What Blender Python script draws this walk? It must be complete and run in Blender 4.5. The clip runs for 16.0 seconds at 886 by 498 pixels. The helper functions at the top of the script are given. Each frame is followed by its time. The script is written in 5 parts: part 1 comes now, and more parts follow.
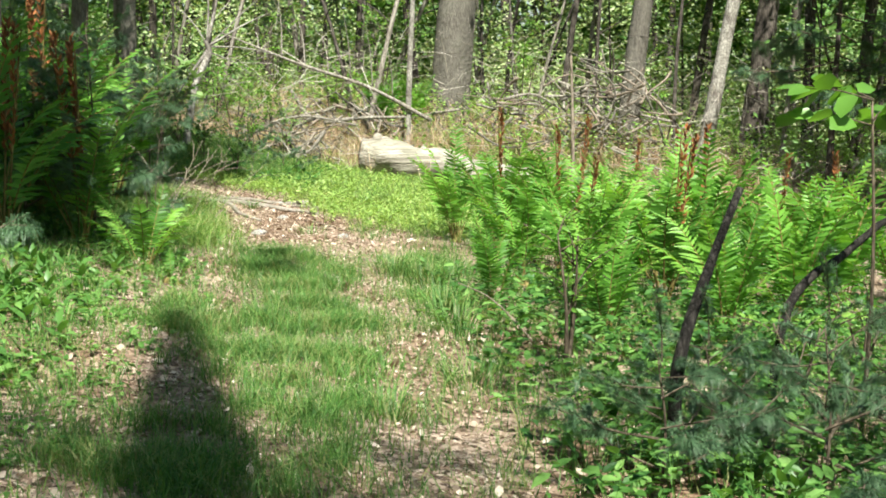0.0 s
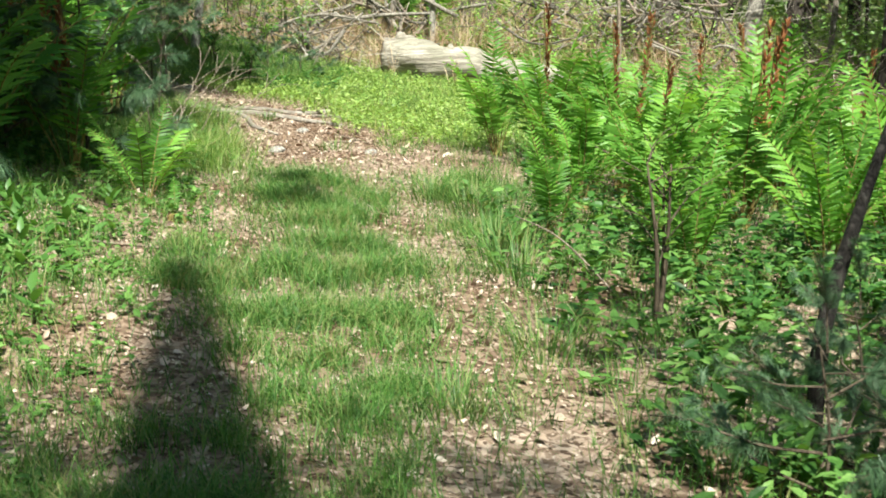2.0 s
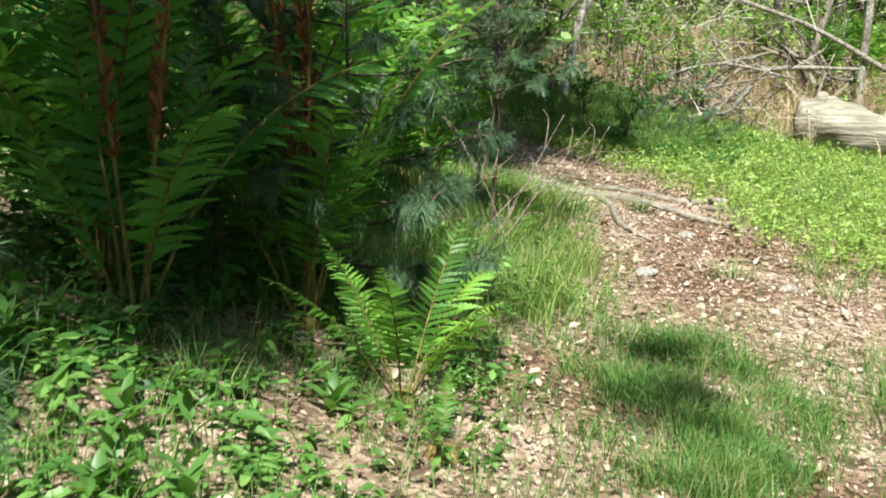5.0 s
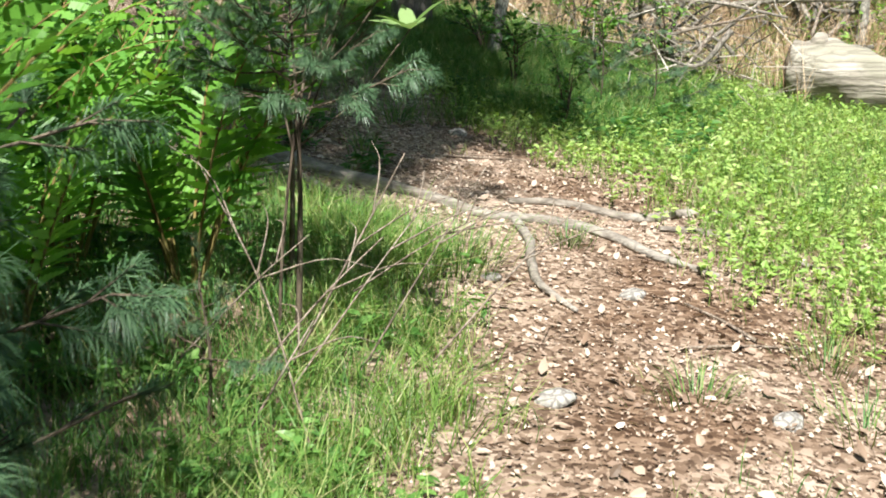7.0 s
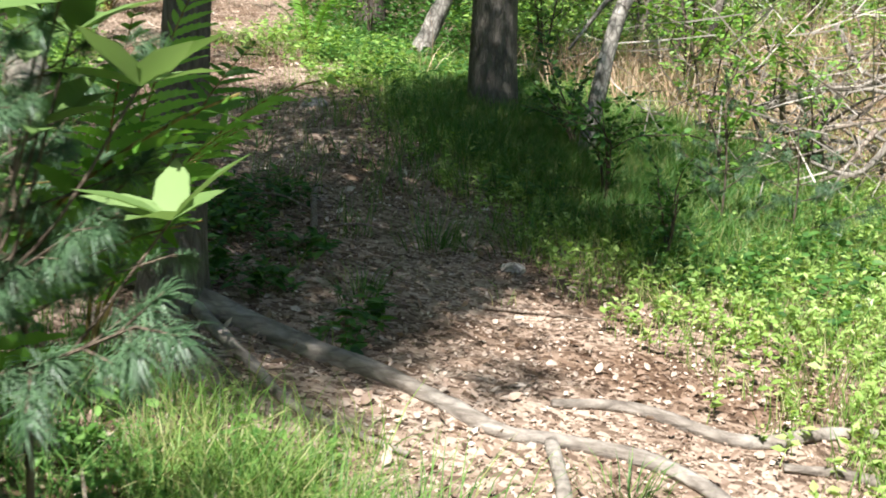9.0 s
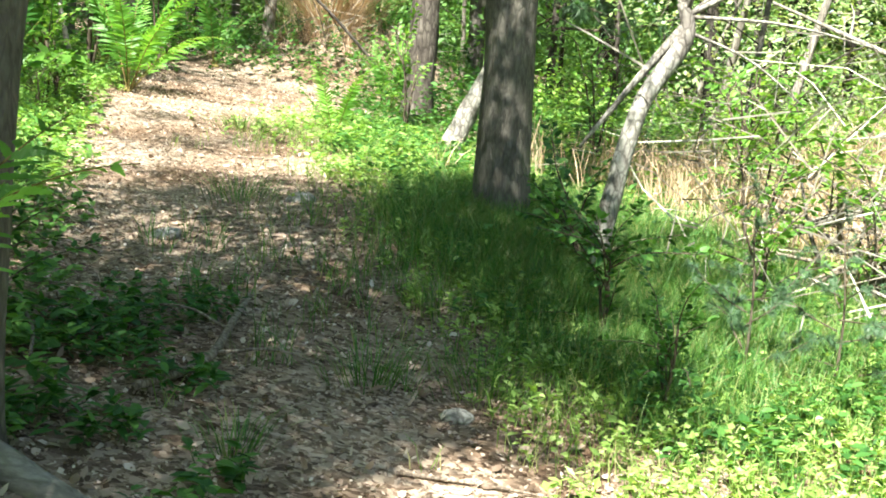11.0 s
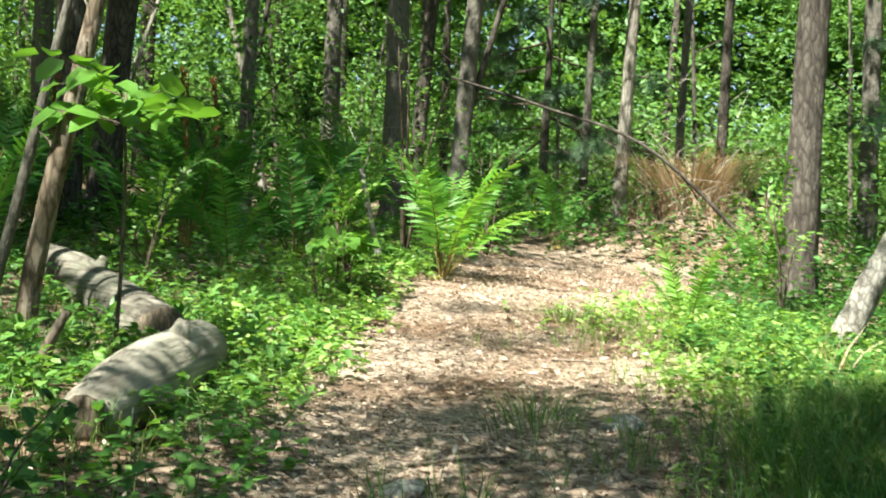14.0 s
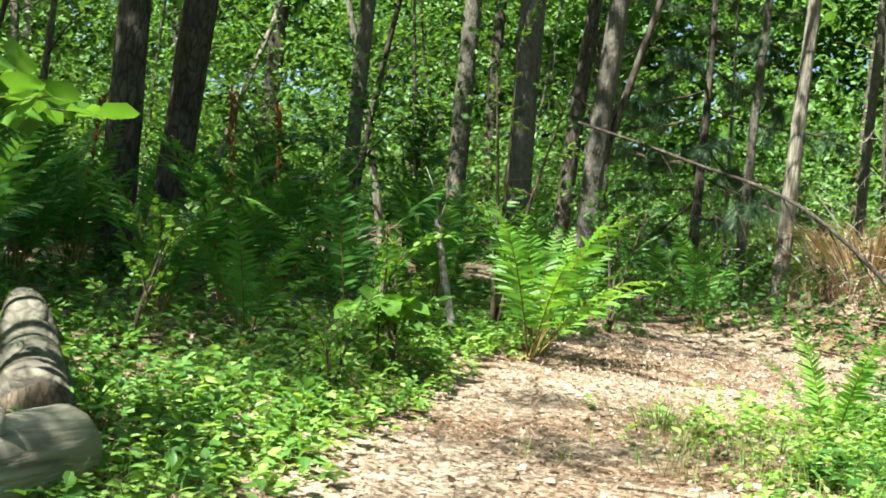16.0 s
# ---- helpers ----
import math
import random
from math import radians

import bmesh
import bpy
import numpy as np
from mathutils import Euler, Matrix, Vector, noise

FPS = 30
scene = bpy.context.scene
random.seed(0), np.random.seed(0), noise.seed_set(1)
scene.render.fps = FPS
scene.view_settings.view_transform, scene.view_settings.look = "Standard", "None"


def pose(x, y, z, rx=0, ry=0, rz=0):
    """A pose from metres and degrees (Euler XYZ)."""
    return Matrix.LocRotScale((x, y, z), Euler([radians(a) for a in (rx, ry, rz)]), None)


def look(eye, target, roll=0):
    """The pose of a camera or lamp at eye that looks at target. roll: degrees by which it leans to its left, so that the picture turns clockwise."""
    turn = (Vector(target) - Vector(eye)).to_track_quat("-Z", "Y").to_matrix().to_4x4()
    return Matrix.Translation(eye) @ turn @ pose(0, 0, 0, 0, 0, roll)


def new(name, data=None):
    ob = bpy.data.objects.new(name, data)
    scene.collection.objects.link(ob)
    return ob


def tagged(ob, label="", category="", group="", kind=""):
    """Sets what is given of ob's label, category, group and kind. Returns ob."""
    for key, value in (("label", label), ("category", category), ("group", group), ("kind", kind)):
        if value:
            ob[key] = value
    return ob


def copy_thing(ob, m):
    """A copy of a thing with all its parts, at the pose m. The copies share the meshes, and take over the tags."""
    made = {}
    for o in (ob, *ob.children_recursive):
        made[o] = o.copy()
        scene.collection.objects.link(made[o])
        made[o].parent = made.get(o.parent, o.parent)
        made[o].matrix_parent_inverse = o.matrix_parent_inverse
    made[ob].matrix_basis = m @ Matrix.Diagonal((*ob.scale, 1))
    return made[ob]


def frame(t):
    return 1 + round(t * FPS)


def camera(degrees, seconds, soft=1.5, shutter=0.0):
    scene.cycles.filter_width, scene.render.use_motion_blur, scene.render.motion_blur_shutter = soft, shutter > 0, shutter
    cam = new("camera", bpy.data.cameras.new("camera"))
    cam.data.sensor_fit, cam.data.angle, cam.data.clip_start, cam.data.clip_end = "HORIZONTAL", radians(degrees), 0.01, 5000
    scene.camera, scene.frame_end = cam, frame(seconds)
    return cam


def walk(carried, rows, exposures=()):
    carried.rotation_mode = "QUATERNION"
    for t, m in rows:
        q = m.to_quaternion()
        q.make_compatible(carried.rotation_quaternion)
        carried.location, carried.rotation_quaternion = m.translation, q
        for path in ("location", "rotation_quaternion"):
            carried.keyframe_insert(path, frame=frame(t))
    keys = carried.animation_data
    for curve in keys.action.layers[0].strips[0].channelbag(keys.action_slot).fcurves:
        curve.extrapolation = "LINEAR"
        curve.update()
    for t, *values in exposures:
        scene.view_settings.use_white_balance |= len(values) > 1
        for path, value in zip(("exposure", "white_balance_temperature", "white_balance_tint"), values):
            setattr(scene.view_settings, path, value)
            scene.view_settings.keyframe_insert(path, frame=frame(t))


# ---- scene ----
cam = camera(38.3, 16.0, 1.8, 0.2)
PATH = [
    (0, (0.026, 0.395, 1.311), (0.022, 2.378, 1.049), -0.0),
    (0.5, (-0.019, 0.46, 1.3), (0.003, 2.439, 1.017), 0.0),
    (1, (-0.087, 0.672, 1.27), (-0.113, 2.643, 0.929), 0.3),
    (1.4, (-0.045, 0.983, 1.296), (-0.081, 2.922, 0.806), -1.0),
    (1.5, (-0.025, 1.111, 1.325), (-0.059, 3.055, 0.855), -1.4),
    (2, (-0.157, 1.571, 1.315), (-0.189, 3.526, 0.892), -1.0),
    (2.5, (-0.272, 2.0, 1.375), (-0.312, 3.961, 0.981), -0.7),
    (3, (-0.224, 2.514, 1.359), (-0.42, 4.475, 1.018), -2.0),
    (3.5, (-0.277, 3.025, 1.309), (-0.623, 4.96, 0.939), 1.3),
    (4, (-0.4, 3.574, 1.311), (-0.743, 5.502, 0.908), 2.4),
    (4.5, (-0.458, 4.155, 1.337), (-1.051, 6.02, 0.923), 0.2),
    (5, (-0.61, 4.732, 1.339), (-1.206, 6.604, 0.961), 1.9),
    (5.2, (-0.667, 5.012, 1.371), (-1.195, 6.907, 1.009), -0.7),
    (7.3, (-0.818, 7.75, 1.474), (-1.414, 9.589, 0.963), 1.1),
    (7.5, (-0.852, 7.967, 1.46), (-1.499, 9.8, 0.99), 1.5),
    (8, (-0.996, 8.493, 1.508), (-1.743, 10.301, 1.091), 0.2),
    (8.5, (-1.024, 9.129, 1.477), (-1.796, 10.925, 1.058), -0.4),
    (9, (-1.049, 9.638, 1.469), (-1.833, 11.43, 1.053), 1.6),
    (9.2, (-1.081, 9.881, 1.482), (-1.868, 11.666, 1.038), 3.0),
    (9.5, (-1.077, 10.138, 1.497), (-1.83, 11.948, 1.101), 0.2),
    (10, (-1.032, 10.607, 1.492), (-1.874, 12.389, 1.155), 1.9),
    (10.2, (-0.985, 10.71, 1.48), (-1.881, 12.475, 1.199), 1.8),
    (12.3, (-1.215, 11.46, 1.302), (-2.174, 13.195, 1.04), 4.5),
    (12.5, (-1.379, 11.588, 1.293), (-2.409, 13.292, 1.099), 3.1),
    (13, (-1.635, 12.121, 1.169), (-2.851, 13.707, 1.104), 2.3),
    (13.5, (-1.832, 12.611, 1.29), (-3.155, 14.108, 1.204), 2.3),
    (14, (-2.166, 13.082, 1.334), (-3.59, 14.486, 1.326), 1.1),
    (14.5, (-2.424, 13.588, 1.294), (-3.935, 14.897, 1.352), 2.2),
    (15, (-2.573, 14.087, 1.365), (-4.18, 15.274, 1.457), 3.8),
    (15.5, (-2.852, 14.518, 1.396), (-4.468, 15.694, 1.467), 5.4),
    (16, (-3.153, 14.93, 1.363), (-4.768, 16.106, 1.451), 4.2),
]
walk(cam, [(t, look(eye, target, roll)) for t, eye, target, roll in PATH],
     [(0, 1.55, 6450, 3), (3.5, 1.33, 6450, 2), (5, 1.35, 6400, 4), (8.5, 1.5, 6200, 12), (9.5, 1.65, 6200, 13), (10, 2.15, 6200, 10), (10.2, 2.3, 6300, 8), (12.5, 2.55, 6400, 0), (14, 2.1, 6450, 0), (16, 2.05, 6450, 0)])


# ---- world, sun ----
SUN_ELEV, SUN_FROM = 56.0, (0.22, -0.975)
world = bpy.data.worlds.new("world")
scene.world = world
world.use_nodes = True
sky = world.node_tree.nodes.new("ShaderNodeTexSky")
sky.sky_type, sky.sun_disc = "NISHITA", False
sky.sun_elevation = radians(SUN_ELEV)
sky.sun_rotation = math.atan2(SUN_FROM[0], SUN_FROM[1])
background = world.node_tree.nodes["Background"]
background.inputs[1].default_value = 0.05
world.node_tree.links.new(sky.outputs[0], background.inputs[0])
sun_data = bpy.data.lights.new("sun", "SUN")
sun_data.energy, sun_data.angle, sun_data.color = 5.0, radians(0.55), (1.0, 0.96, 0.88)
sun = new("sun", sun_data)
c = math.cos(radians(SUN_ELEV))
sun.matrix_world = look((SUN_FROM[0] * c * 60, SUN_FROM[1] * c * 60, 60 * math.sin(radians(SUN_ELEV))), (0, 0, 0))


# ---- the lie of the land ----
def step(a, b, x):
    u = min(max((x - a) / (b - a), 0.0), 1.0)
    return u * u * (3 - 2 * u)


TRAIL = [(-40, 0.2), (0, -0.2), (5, -0.65), (8, -0.95), (11, -1.35), (13, -2.0), (15, -3.7), (17, -5.8), (19, -7.6), (21, -8.95), (23.5, -10.5), (27, -13.0), (60, -30)]


def trail_x(y):
    for (a, p), (b, q) in zip(TRAIL, TRAIL[1:]):
        if y <= b:
            return p + (q - p) * max(0.0, (y - a) / (b - a))
    return TRAIL[-1][1]


def trail_off(x, y):
    """How far left of the trail's middle, about square to it."""
    return (trail_x(y) - x) * (1.0 if y < 11 else 1.0 - 0.32 * step(11, 14, y))


def ground_z(x, y):
    far = math.hypot(x + 4, y - 14)
    z = 0.003 - 0.116 * min(max(x, -34), 16) - 0.0121 * min(max(y, -20), 40)
    z += 0.10 * step(0.6, 1.8, trail_off(x, y)) * step(3, 6, y) * step(-24, -12, x)
    z += 0.8 * step(19.3, 23.5, y) * step(-5.5, -2.5, x)
    z += 0.26 * math.exp(-((x + 4.1) ** 2 + (y - 18.3) ** 2) / 4.5)
    z += 1.0 * math.exp(-((x + 10.9) ** 2 + (y - 26.6) ** 2) / 2.2)
    z += 0.20 * step(17.5, 20.5, y) * step(-3.5, -6.0, x)
    z += 0.035 * noise.noise((x * 0.9, y * 0.9, 3.1)) + 0.016 * noise.noise((x * 3.3, y * 3.3, 7.7))
    return z + 0.8 * step(26, 60, far) * noise.noise((x * 0.05, y * 0.05, 1.0))


# ---- materials ----
def material(name):
    m = bpy.data.materials.new(name)
    m.use_nodes = True
    n = m.node_tree.nodes
    return m, n, m.node_tree.links, n["Principled BSDF"], n["Material Output"]


def ramp(nodes, stops):
    r = nodes.new("ShaderNodeValToRGB")
    while len(r.color_ramp.elements) < len(stops):
        r.color_ramp.elements.new(0.5)
    for e, (p, col) in zip(r.color_ramp.elements, stops):
        e.position, e.color = p, (*col, 1)
    return r


def leaf_material(name, stops, through_share=0.4, rough=0.45, per_object=False, tint=(1.25, 1.2, 0.55)):
    """Thin leaf: coloured piece by piece, mottled, lets light through."""
    m, n, l, p, out = material(name)
    geo = n.new("ShaderNodeObjectInfo" if per_object else "ShaderNodeNewGeometry")
    r = ramp(n, stops)
    tex = n.new("ShaderNodeTexNoise")
    tex.inputs["Scale"].default_value = 3.0
    pos = n.new("ShaderNodeNewGeometry")
    l.new(pos.outputs["Position"], tex.inputs["Vector"])
    mix = n.new("ShaderNodeMath")
    mix.operation = "MULTIPLY_ADD"
    l.new(tex.outputs["Fac"], mix.inputs[0])
    mix.inputs[1].default_value = 0.7
    sub = n.new("ShaderNodeMath")
    sub.operation = "SUBTRACT"
    l.new(geo.outputs["Random" if per_object else "Random Per Island"], sub.inputs[0])
    sub.inputs[1].default_value = 0.35
    l.new(sub.outputs[0], mix.inputs[2])
    l.new(mix.outputs[0], r.inputs[0])
    l.new(r.outputs[0], p.inputs["Base Color"])
    p.inputs["Roughness"].default_value = rough
    p.inputs["Specular IOR Level"].default_value = 0.35
    tr = n.new("ShaderNodeBsdfTranslucent")
    mul = n.new("ShaderNodeMix")
    mul.data_type, mul.blend_type = "RGBA", "MULTIPLY"
    mul.inputs[0].default_value = 1.0
    l.new(r.outputs[0], mul.inputs[6])
    mul.inputs[7].default_value = (*tint, 1)
    l.new(mul.outputs[2], tr.inputs[0])
    ms = n.new("ShaderNodeMixShader")
    ms.inputs[0].default_value = through_share
    l.new(p.outputs[0], ms.inputs[1])
    l.new(tr.outputs[0], ms.inputs[2])
    l.new(ms.outputs[0], out.inputs[0])
    return m


def bark_material(name, dark, mid, light, scale=9.0, stretch=0.32, relief=0.6, rough=0.9, patch=None, lying=False, furrow=0.8):
    """Bark: furrows drawn out along the stem, and lichen or bare patches."""
    m, n, l, p, out = material(name)
    tc = n.new("ShaderNodeTexCoord")
    mp = n.new("ShaderNodeMapping")
    mp.inputs["Scale"].default_value = (scale * stretch, scale * (0.6 if lying else 1), scale) if lying else (scale, scale, scale * stretch)
    l.new(tc.outputs["Object"], mp.inputs[0])
    a = n.new("ShaderNodeTexNoise")
    a.inputs["Scale"].default_value, a.inputs["Detail"].default_value, a.inputs["Roughness"].default_value = 1.6, 8, 0.7
    l.new(mp.outputs[0], a.inputs["Vector"])
    v = n.new("ShaderNodeTexVoronoi")
    v.feature = "DISTANCE_TO_EDGE"
    v.inputs["Scale"].default_value = 2.2
    wv = n.new("ShaderNodeVectorMath")
    wv.operation = "MULTIPLY_ADD"
    l.new(a.outputs["Color"], wv.inputs[0])
    wv.inputs[1].default_value = (0.5, 0.5, 0.5)
    l.new(mp.outputs[0], wv.inputs[2])
    l.new(wv.outputs[0], v.inputs["Vector"])
    r = ramp(n, [(0.3, dark), (0.5, mid), (0.72, light)])
    l.new(a.outputs["Fac"], r.inputs[0])
    big = n.new("ShaderNodeTexNoise")
    big.inputs["Scale"].default_value, big.inputs["Detail"].default_value = 2.3, 5
    l.new(tc.outputs["Object"], big.inputs["Vector"])
    br = ramp(n, [(0.5, (0, 0, 0)), (0.62, (1, 1, 1))])
    l.new(big.outputs["Fac"], br.inputs[0])
    mix = n.new("ShaderNodeMix")
    mix.data_type = "RGBA"
    k = n.new("ShaderNodeMath")
    k.operation = "MULTIPLY"
    k.inputs[1].default_value = 0.75 if patch else 0.35
    l.new(br.outputs[0], k.inputs[0])
    l.new(k.outputs[0], mix.inputs[0])
    l.new(r.outputs[0], mix.inputs[6])
    mix.inputs[7].default_value = (*(patch or light), 1)
    fr = ramp(n, [(0.0, (0.28, 0.26, 0.25)), (0.16, (1, 1, 1))])
    l.new(v.outputs["Distance"], fr.inputs[0])
    fm = n.new("ShaderNodeMix")
    fm.data_type, fm.blend_type = "RGBA", "MULTIPLY"
    fm.inputs[0].default_value = furrow
    l.new(mix.outputs[2], fm.inputs[6])
    l.new(fr.outputs[0], fm.inputs[7])
    l.new(fm.outputs[2], p.inputs["Base Color"])
    p.inputs["Roughness"].default_value = rough
    p.inputs["Specular IOR Level"].default_value = 0.2
    add = n.new("ShaderNodeMath")
    l.new(a.outputs["Fac"], add.inputs[0])
    l.new(v.outputs["Distance"], add.inputs[1])
    b = n.new("ShaderNodeBump")
    b.inputs["Strength"].default_value, b.inputs["Distance"].default_value = relief, 0.03
    l.new(add.outputs[0], b.inputs["Height"])
    l.new(b.outputs[0], p.inputs["Normal"])
    return m


def ground_material():
    """Forest floor: pale tan litter and pink-brown crumbs over dark soil, at two scales."""
    m, n, l, p, out = material("forest_floor")
    tc = n.new("ShaderNodeTexCoord")
    fine = n.new("ShaderNodeTexVoronoi")
    fine.inputs["Scale"].default_value = 42
    warp = n.new("ShaderNodeTexNoise")
    warp.inputs["Scale"].default_value, warp.inputs["Detail"].default_value = 9, 6
    l.new(tc.outputs["Object"], warp.inputs["Vector"])
    vm = n.new("ShaderNodeVectorMath")
    vm.operation = "MULTIPLY_ADD"
    l.new(warp.outputs["Color"], vm.inputs[0])
    vm.inputs[1].default_value = (0.14, 0.14, 0.14)
    l.new(tc.outputs["Object"], vm.inputs[2])
    l.new(vm.outputs[0], fine.inputs["Vector"])
    sep = n.new("ShaderNodeSeparateColor")
    l.new(fine.outputs["Color"], sep.inputs[0])
    r = ramp(n, [(0.0, (0.07, 0.045, 0.03)), (0.3, (0.17, 0.12, 0.085)), (0.6, (0.285, 0.213, 0.16)), (0.9, (0.40, 0.318, 0.25))])
    l.new(sep.outputs[0], r.inputs[0])
    big = n.new("ShaderNodeTexNoise")
    big.inputs["Scale"].default_value, big.inputs["Detail"].default_value = 1.1, 7
    l.new(tc.outputs["Object"], big.inputs["Vector"])
    br = ramp(n, [(0.38, (0, 0, 0)), (0.62, (1, 1, 1))])
    l.new(big.outputs["Fac"], br.inputs[0])
    mix = n.new("ShaderNodeMix")
    mix.data_type, mix.blend_type = "RGBA", "MULTIPLY"
    mix.inputs[7].default_value = (0.5, 0.42, 0.36, 1)
    l.new(br.outputs[0], mix.inputs[0])
    l.new(r.outputs[0], mix.inputs[6])
    l.new(mix.outputs[2], p.inputs["Base Color"])
    p.inputs["Roughness"].default_value = 0.95
    p.inputs["Specular IOR Level"].default_value = 0.15
    b = n.new("ShaderNodeBump")
    b.inputs["Strength"].default_value, b.inputs["Distance"].default_value = 0.8, 0.02
    l.new(sep.outputs[1], b.inputs["Height"])
    l.new(b.outputs[0], p.inputs["Normal"])
    return m


FLOOR = ground_material()
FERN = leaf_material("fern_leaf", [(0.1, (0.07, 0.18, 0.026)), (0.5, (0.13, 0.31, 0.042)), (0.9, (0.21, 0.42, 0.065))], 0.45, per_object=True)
# shaded copy of the fern leaf, its green darkened to carry shade
FERN_SHADED = leaf_material("fern_leaf_shaded", [(0.1, (0.04, 0.125, 0.022)), (0.5, (0.075, 0.205, 0.035)), (0.9, (0.12, 0.29, 0.05))], 0.4, per_object=True)
FERTILE = leaf_material("cinnamon_spore", [(0.1, (0.10, 0.035, 0.012)), (0.9, (0.27, 0.10, 0.03))], 0.1, 0.8, tint=(1, 0.8, 0.6))
STALK = bark_material("fern_stalk", (0.10, 0.06, 0.02), (0.20, 0.15, 0.05), (0.28, 0.24, 0.09), 20, 0.2, 0.2)
GRASS = leaf_material("grass_blade", [(0.05, (0.045, 0.12, 0.026)), (0.4, (0.08, 0.19, 0.038)), (0.7, (0.13, 0.26, 0.055)), (0.95, (0.28, 0.28, 0.12))], 0.35, 0.5)
GRASS_PALE = leaf_material("pale_grass_blade", [(0.05, (0.08, 0.16, 0.032)), (0.4, (0.14, 0.25, 0.05)), (0.7, (0.21, 0.33, 0.075)), (0.95, (0.42, 0.40, 0.20))], 0.4, 0.5)
# lit copies of the low-plant leaf: sun glare goes into lighter base colours
HERB_LIT = leaf_material("herb_leaf_lit", [(0.05, (0.11, 0.22, 0.045)), (0.5, (0.21, 0.375, 0.08)), (0.95, (0.36, 0.52, 0.15))], 0.42, 0.4)
LAWN_LIT = leaf_material("clearing_leaf_lit", [(0.05, (0.16, 0.26, 0.055)), (0.5, (0.27, 0.41, 0.10)), (0.95, (0.42, 0.54, 0.19))], 0.42, 0.4)
# shaded copy of the herb leaf: shade is painted as a darker green
HERB_SHADED = leaf_material("undergrowth_leaf_shaded", [(0.05, (0.025, 0.075, 0.016)), (0.5, (0.05, 0.14, 0.028)), (0.95, (0.10, 0.22, 0.045))], 0.4, 0.45)
HERB_MID = leaf_material("trailside_leaf", [(0.05, (0.06, 0.15, 0.03)), (0.5, (0.115, 0.245, 0.055)), (0.95, (0.2, 0.355, 0.095))], 0.42, 0.4)
SHRUB = leaf_material("shrub_leaf", [(0.05, (0.075, 0.17, 0.025)), (0.5, (0.14, 0.29, 0.05)), (0.95, (0.24, 0.40, 0.08))], 0.45, 0.35)
WHORL = leaf_material("laurel_leaf", [(0.05, (0.10, 0.175, 0.05)), (0.5, (0.145, 0.24, 0.07)), (0.95, (0.23, 0.33, 0.13))], 0.35, 0.5, tint=(1.0, 1.05, 0.7))
NEEDLE = leaf_material("pine_needle", [(0.05, (0.04, 0.085, 0.038)), (0.5, (0.07, 0.135, 0.065)), (0.95, (0.13, 0.21, 0.11))], 0.25, 0.4, tint=(1.0, 1.1, 0.7))
CANOPY = leaf_material("canopy_leaf", [(0.05, (0.075, 0.17, 0.04)), (0.5, (0.115, 0.235, 0.055)), (0.95, (0.17, 0.30, 0.08))], 0.45, 0.45)
# lit copy of the canopy leaf: sunshine is in the paler base colours
SUNWOOD = leaf_material("foliage_lit_tint", [(0.05, (0.14, 0.23, 0.08)), (0.4, (0.25, 0.37, 0.13)), (0.75, (0.37, 0.47, 0.20)), (0.95, (0.50, 0.52, 0.34))], 0.4, 0.5)
DRYTWIG = leaf_material("grey_twigs", [(0.05, (0.10, 0.08, 0.06)), (0.5, (0.22, 0.19, 0.155)), (0.95, (0.42, 0.38, 0.33))], 0.05, 0.8, tint=(1, 0.9, 0.8))
LITTER = leaf_material("fallen_leaf", [(0.0, (0.11, 0.074, 0.05)), (0.25, (0.245, 0.168, 0.12)), (0.55, (0.375, 0.282, 0.215)), (0.8, (0.485, 0.385, 0.305)), (1.0, (0.62, 0.53, 0.445))], 0.12, 0.6, tint=(1, 0.85, 0.6))
STRAW = leaf_material("dead_grass", [(0.0, (0.28, 0.18, 0.10)), (0.5, (0.47, 0.33, 0.21)), (1.0, (0.62, 0.49, 0.35))], 0.25, 0.7, tint=(1, 0.85, 0.6))
BARK = bark_material("grey_bark", (0.075, 0.065, 0.054), (0.135, 0.121, 0.102), (0.21, 0.19, 0.162), 15.0, 0.32, 0.8, patch=(0.165, 0.152, 0.125), furrow=0.4)
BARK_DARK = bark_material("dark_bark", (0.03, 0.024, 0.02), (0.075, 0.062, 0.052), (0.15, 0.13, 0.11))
BARK_PALE = bark_material("weathered_wood", (0.12, 0.10, 0.08), (0.25, 0.22, 0.185), (0.40, 0.37, 0.32), 14, 0.12, 0.5)
LOGWOOD = bark_material("log_wood", (0.08, 0.068, 0.05), (0.28, 0.25, 0.205), (0.50, 0.465, 0.40), 7, 0.06, 0.7, patch=(0.26, 0.245, 0.19), lying=True, furrow=0.45)
LOGBARK = bark_material("log_bark", (0.05, 0.043, 0.033), (0.16, 0.14, 0.115), (0.32, 0.295, 0.25), 9, 0.05, 0.8, patch=(0.15, 0.145, 0.11), lying=True, furrow=0.55)
SNAGWOOD = bark_material("peeling_snag", (0.07, 0.05, 0.035), (0.19, 0.14, 0.10), (0.36, 0.30, 0.245), 9, 0.3, 0.9, patch=(0.30, 0.275, 0.235))
BIRCH = bark_material("birch_bark", (0.12, 0.10, 0.085), (0.29, 0.27, 0.235), (0.48, 0.455, 0.405), 12, 0.5, 0.3, patch=(0.12, 0.10, 0.09))
CHAR = bark_material("charred_wood", (0.01, 0.009, 0.008), (0.03, 0.026, 0.023), (0.09, 0.08, 0.07), 16, 0.2, 0.9)
STEM = bark_material("brown_stem", (0.05, 0.035, 0.025), (0.11, 0.085, 0.06), (0.2, 0.16, 0.12), 20, 0.2, 0.3)
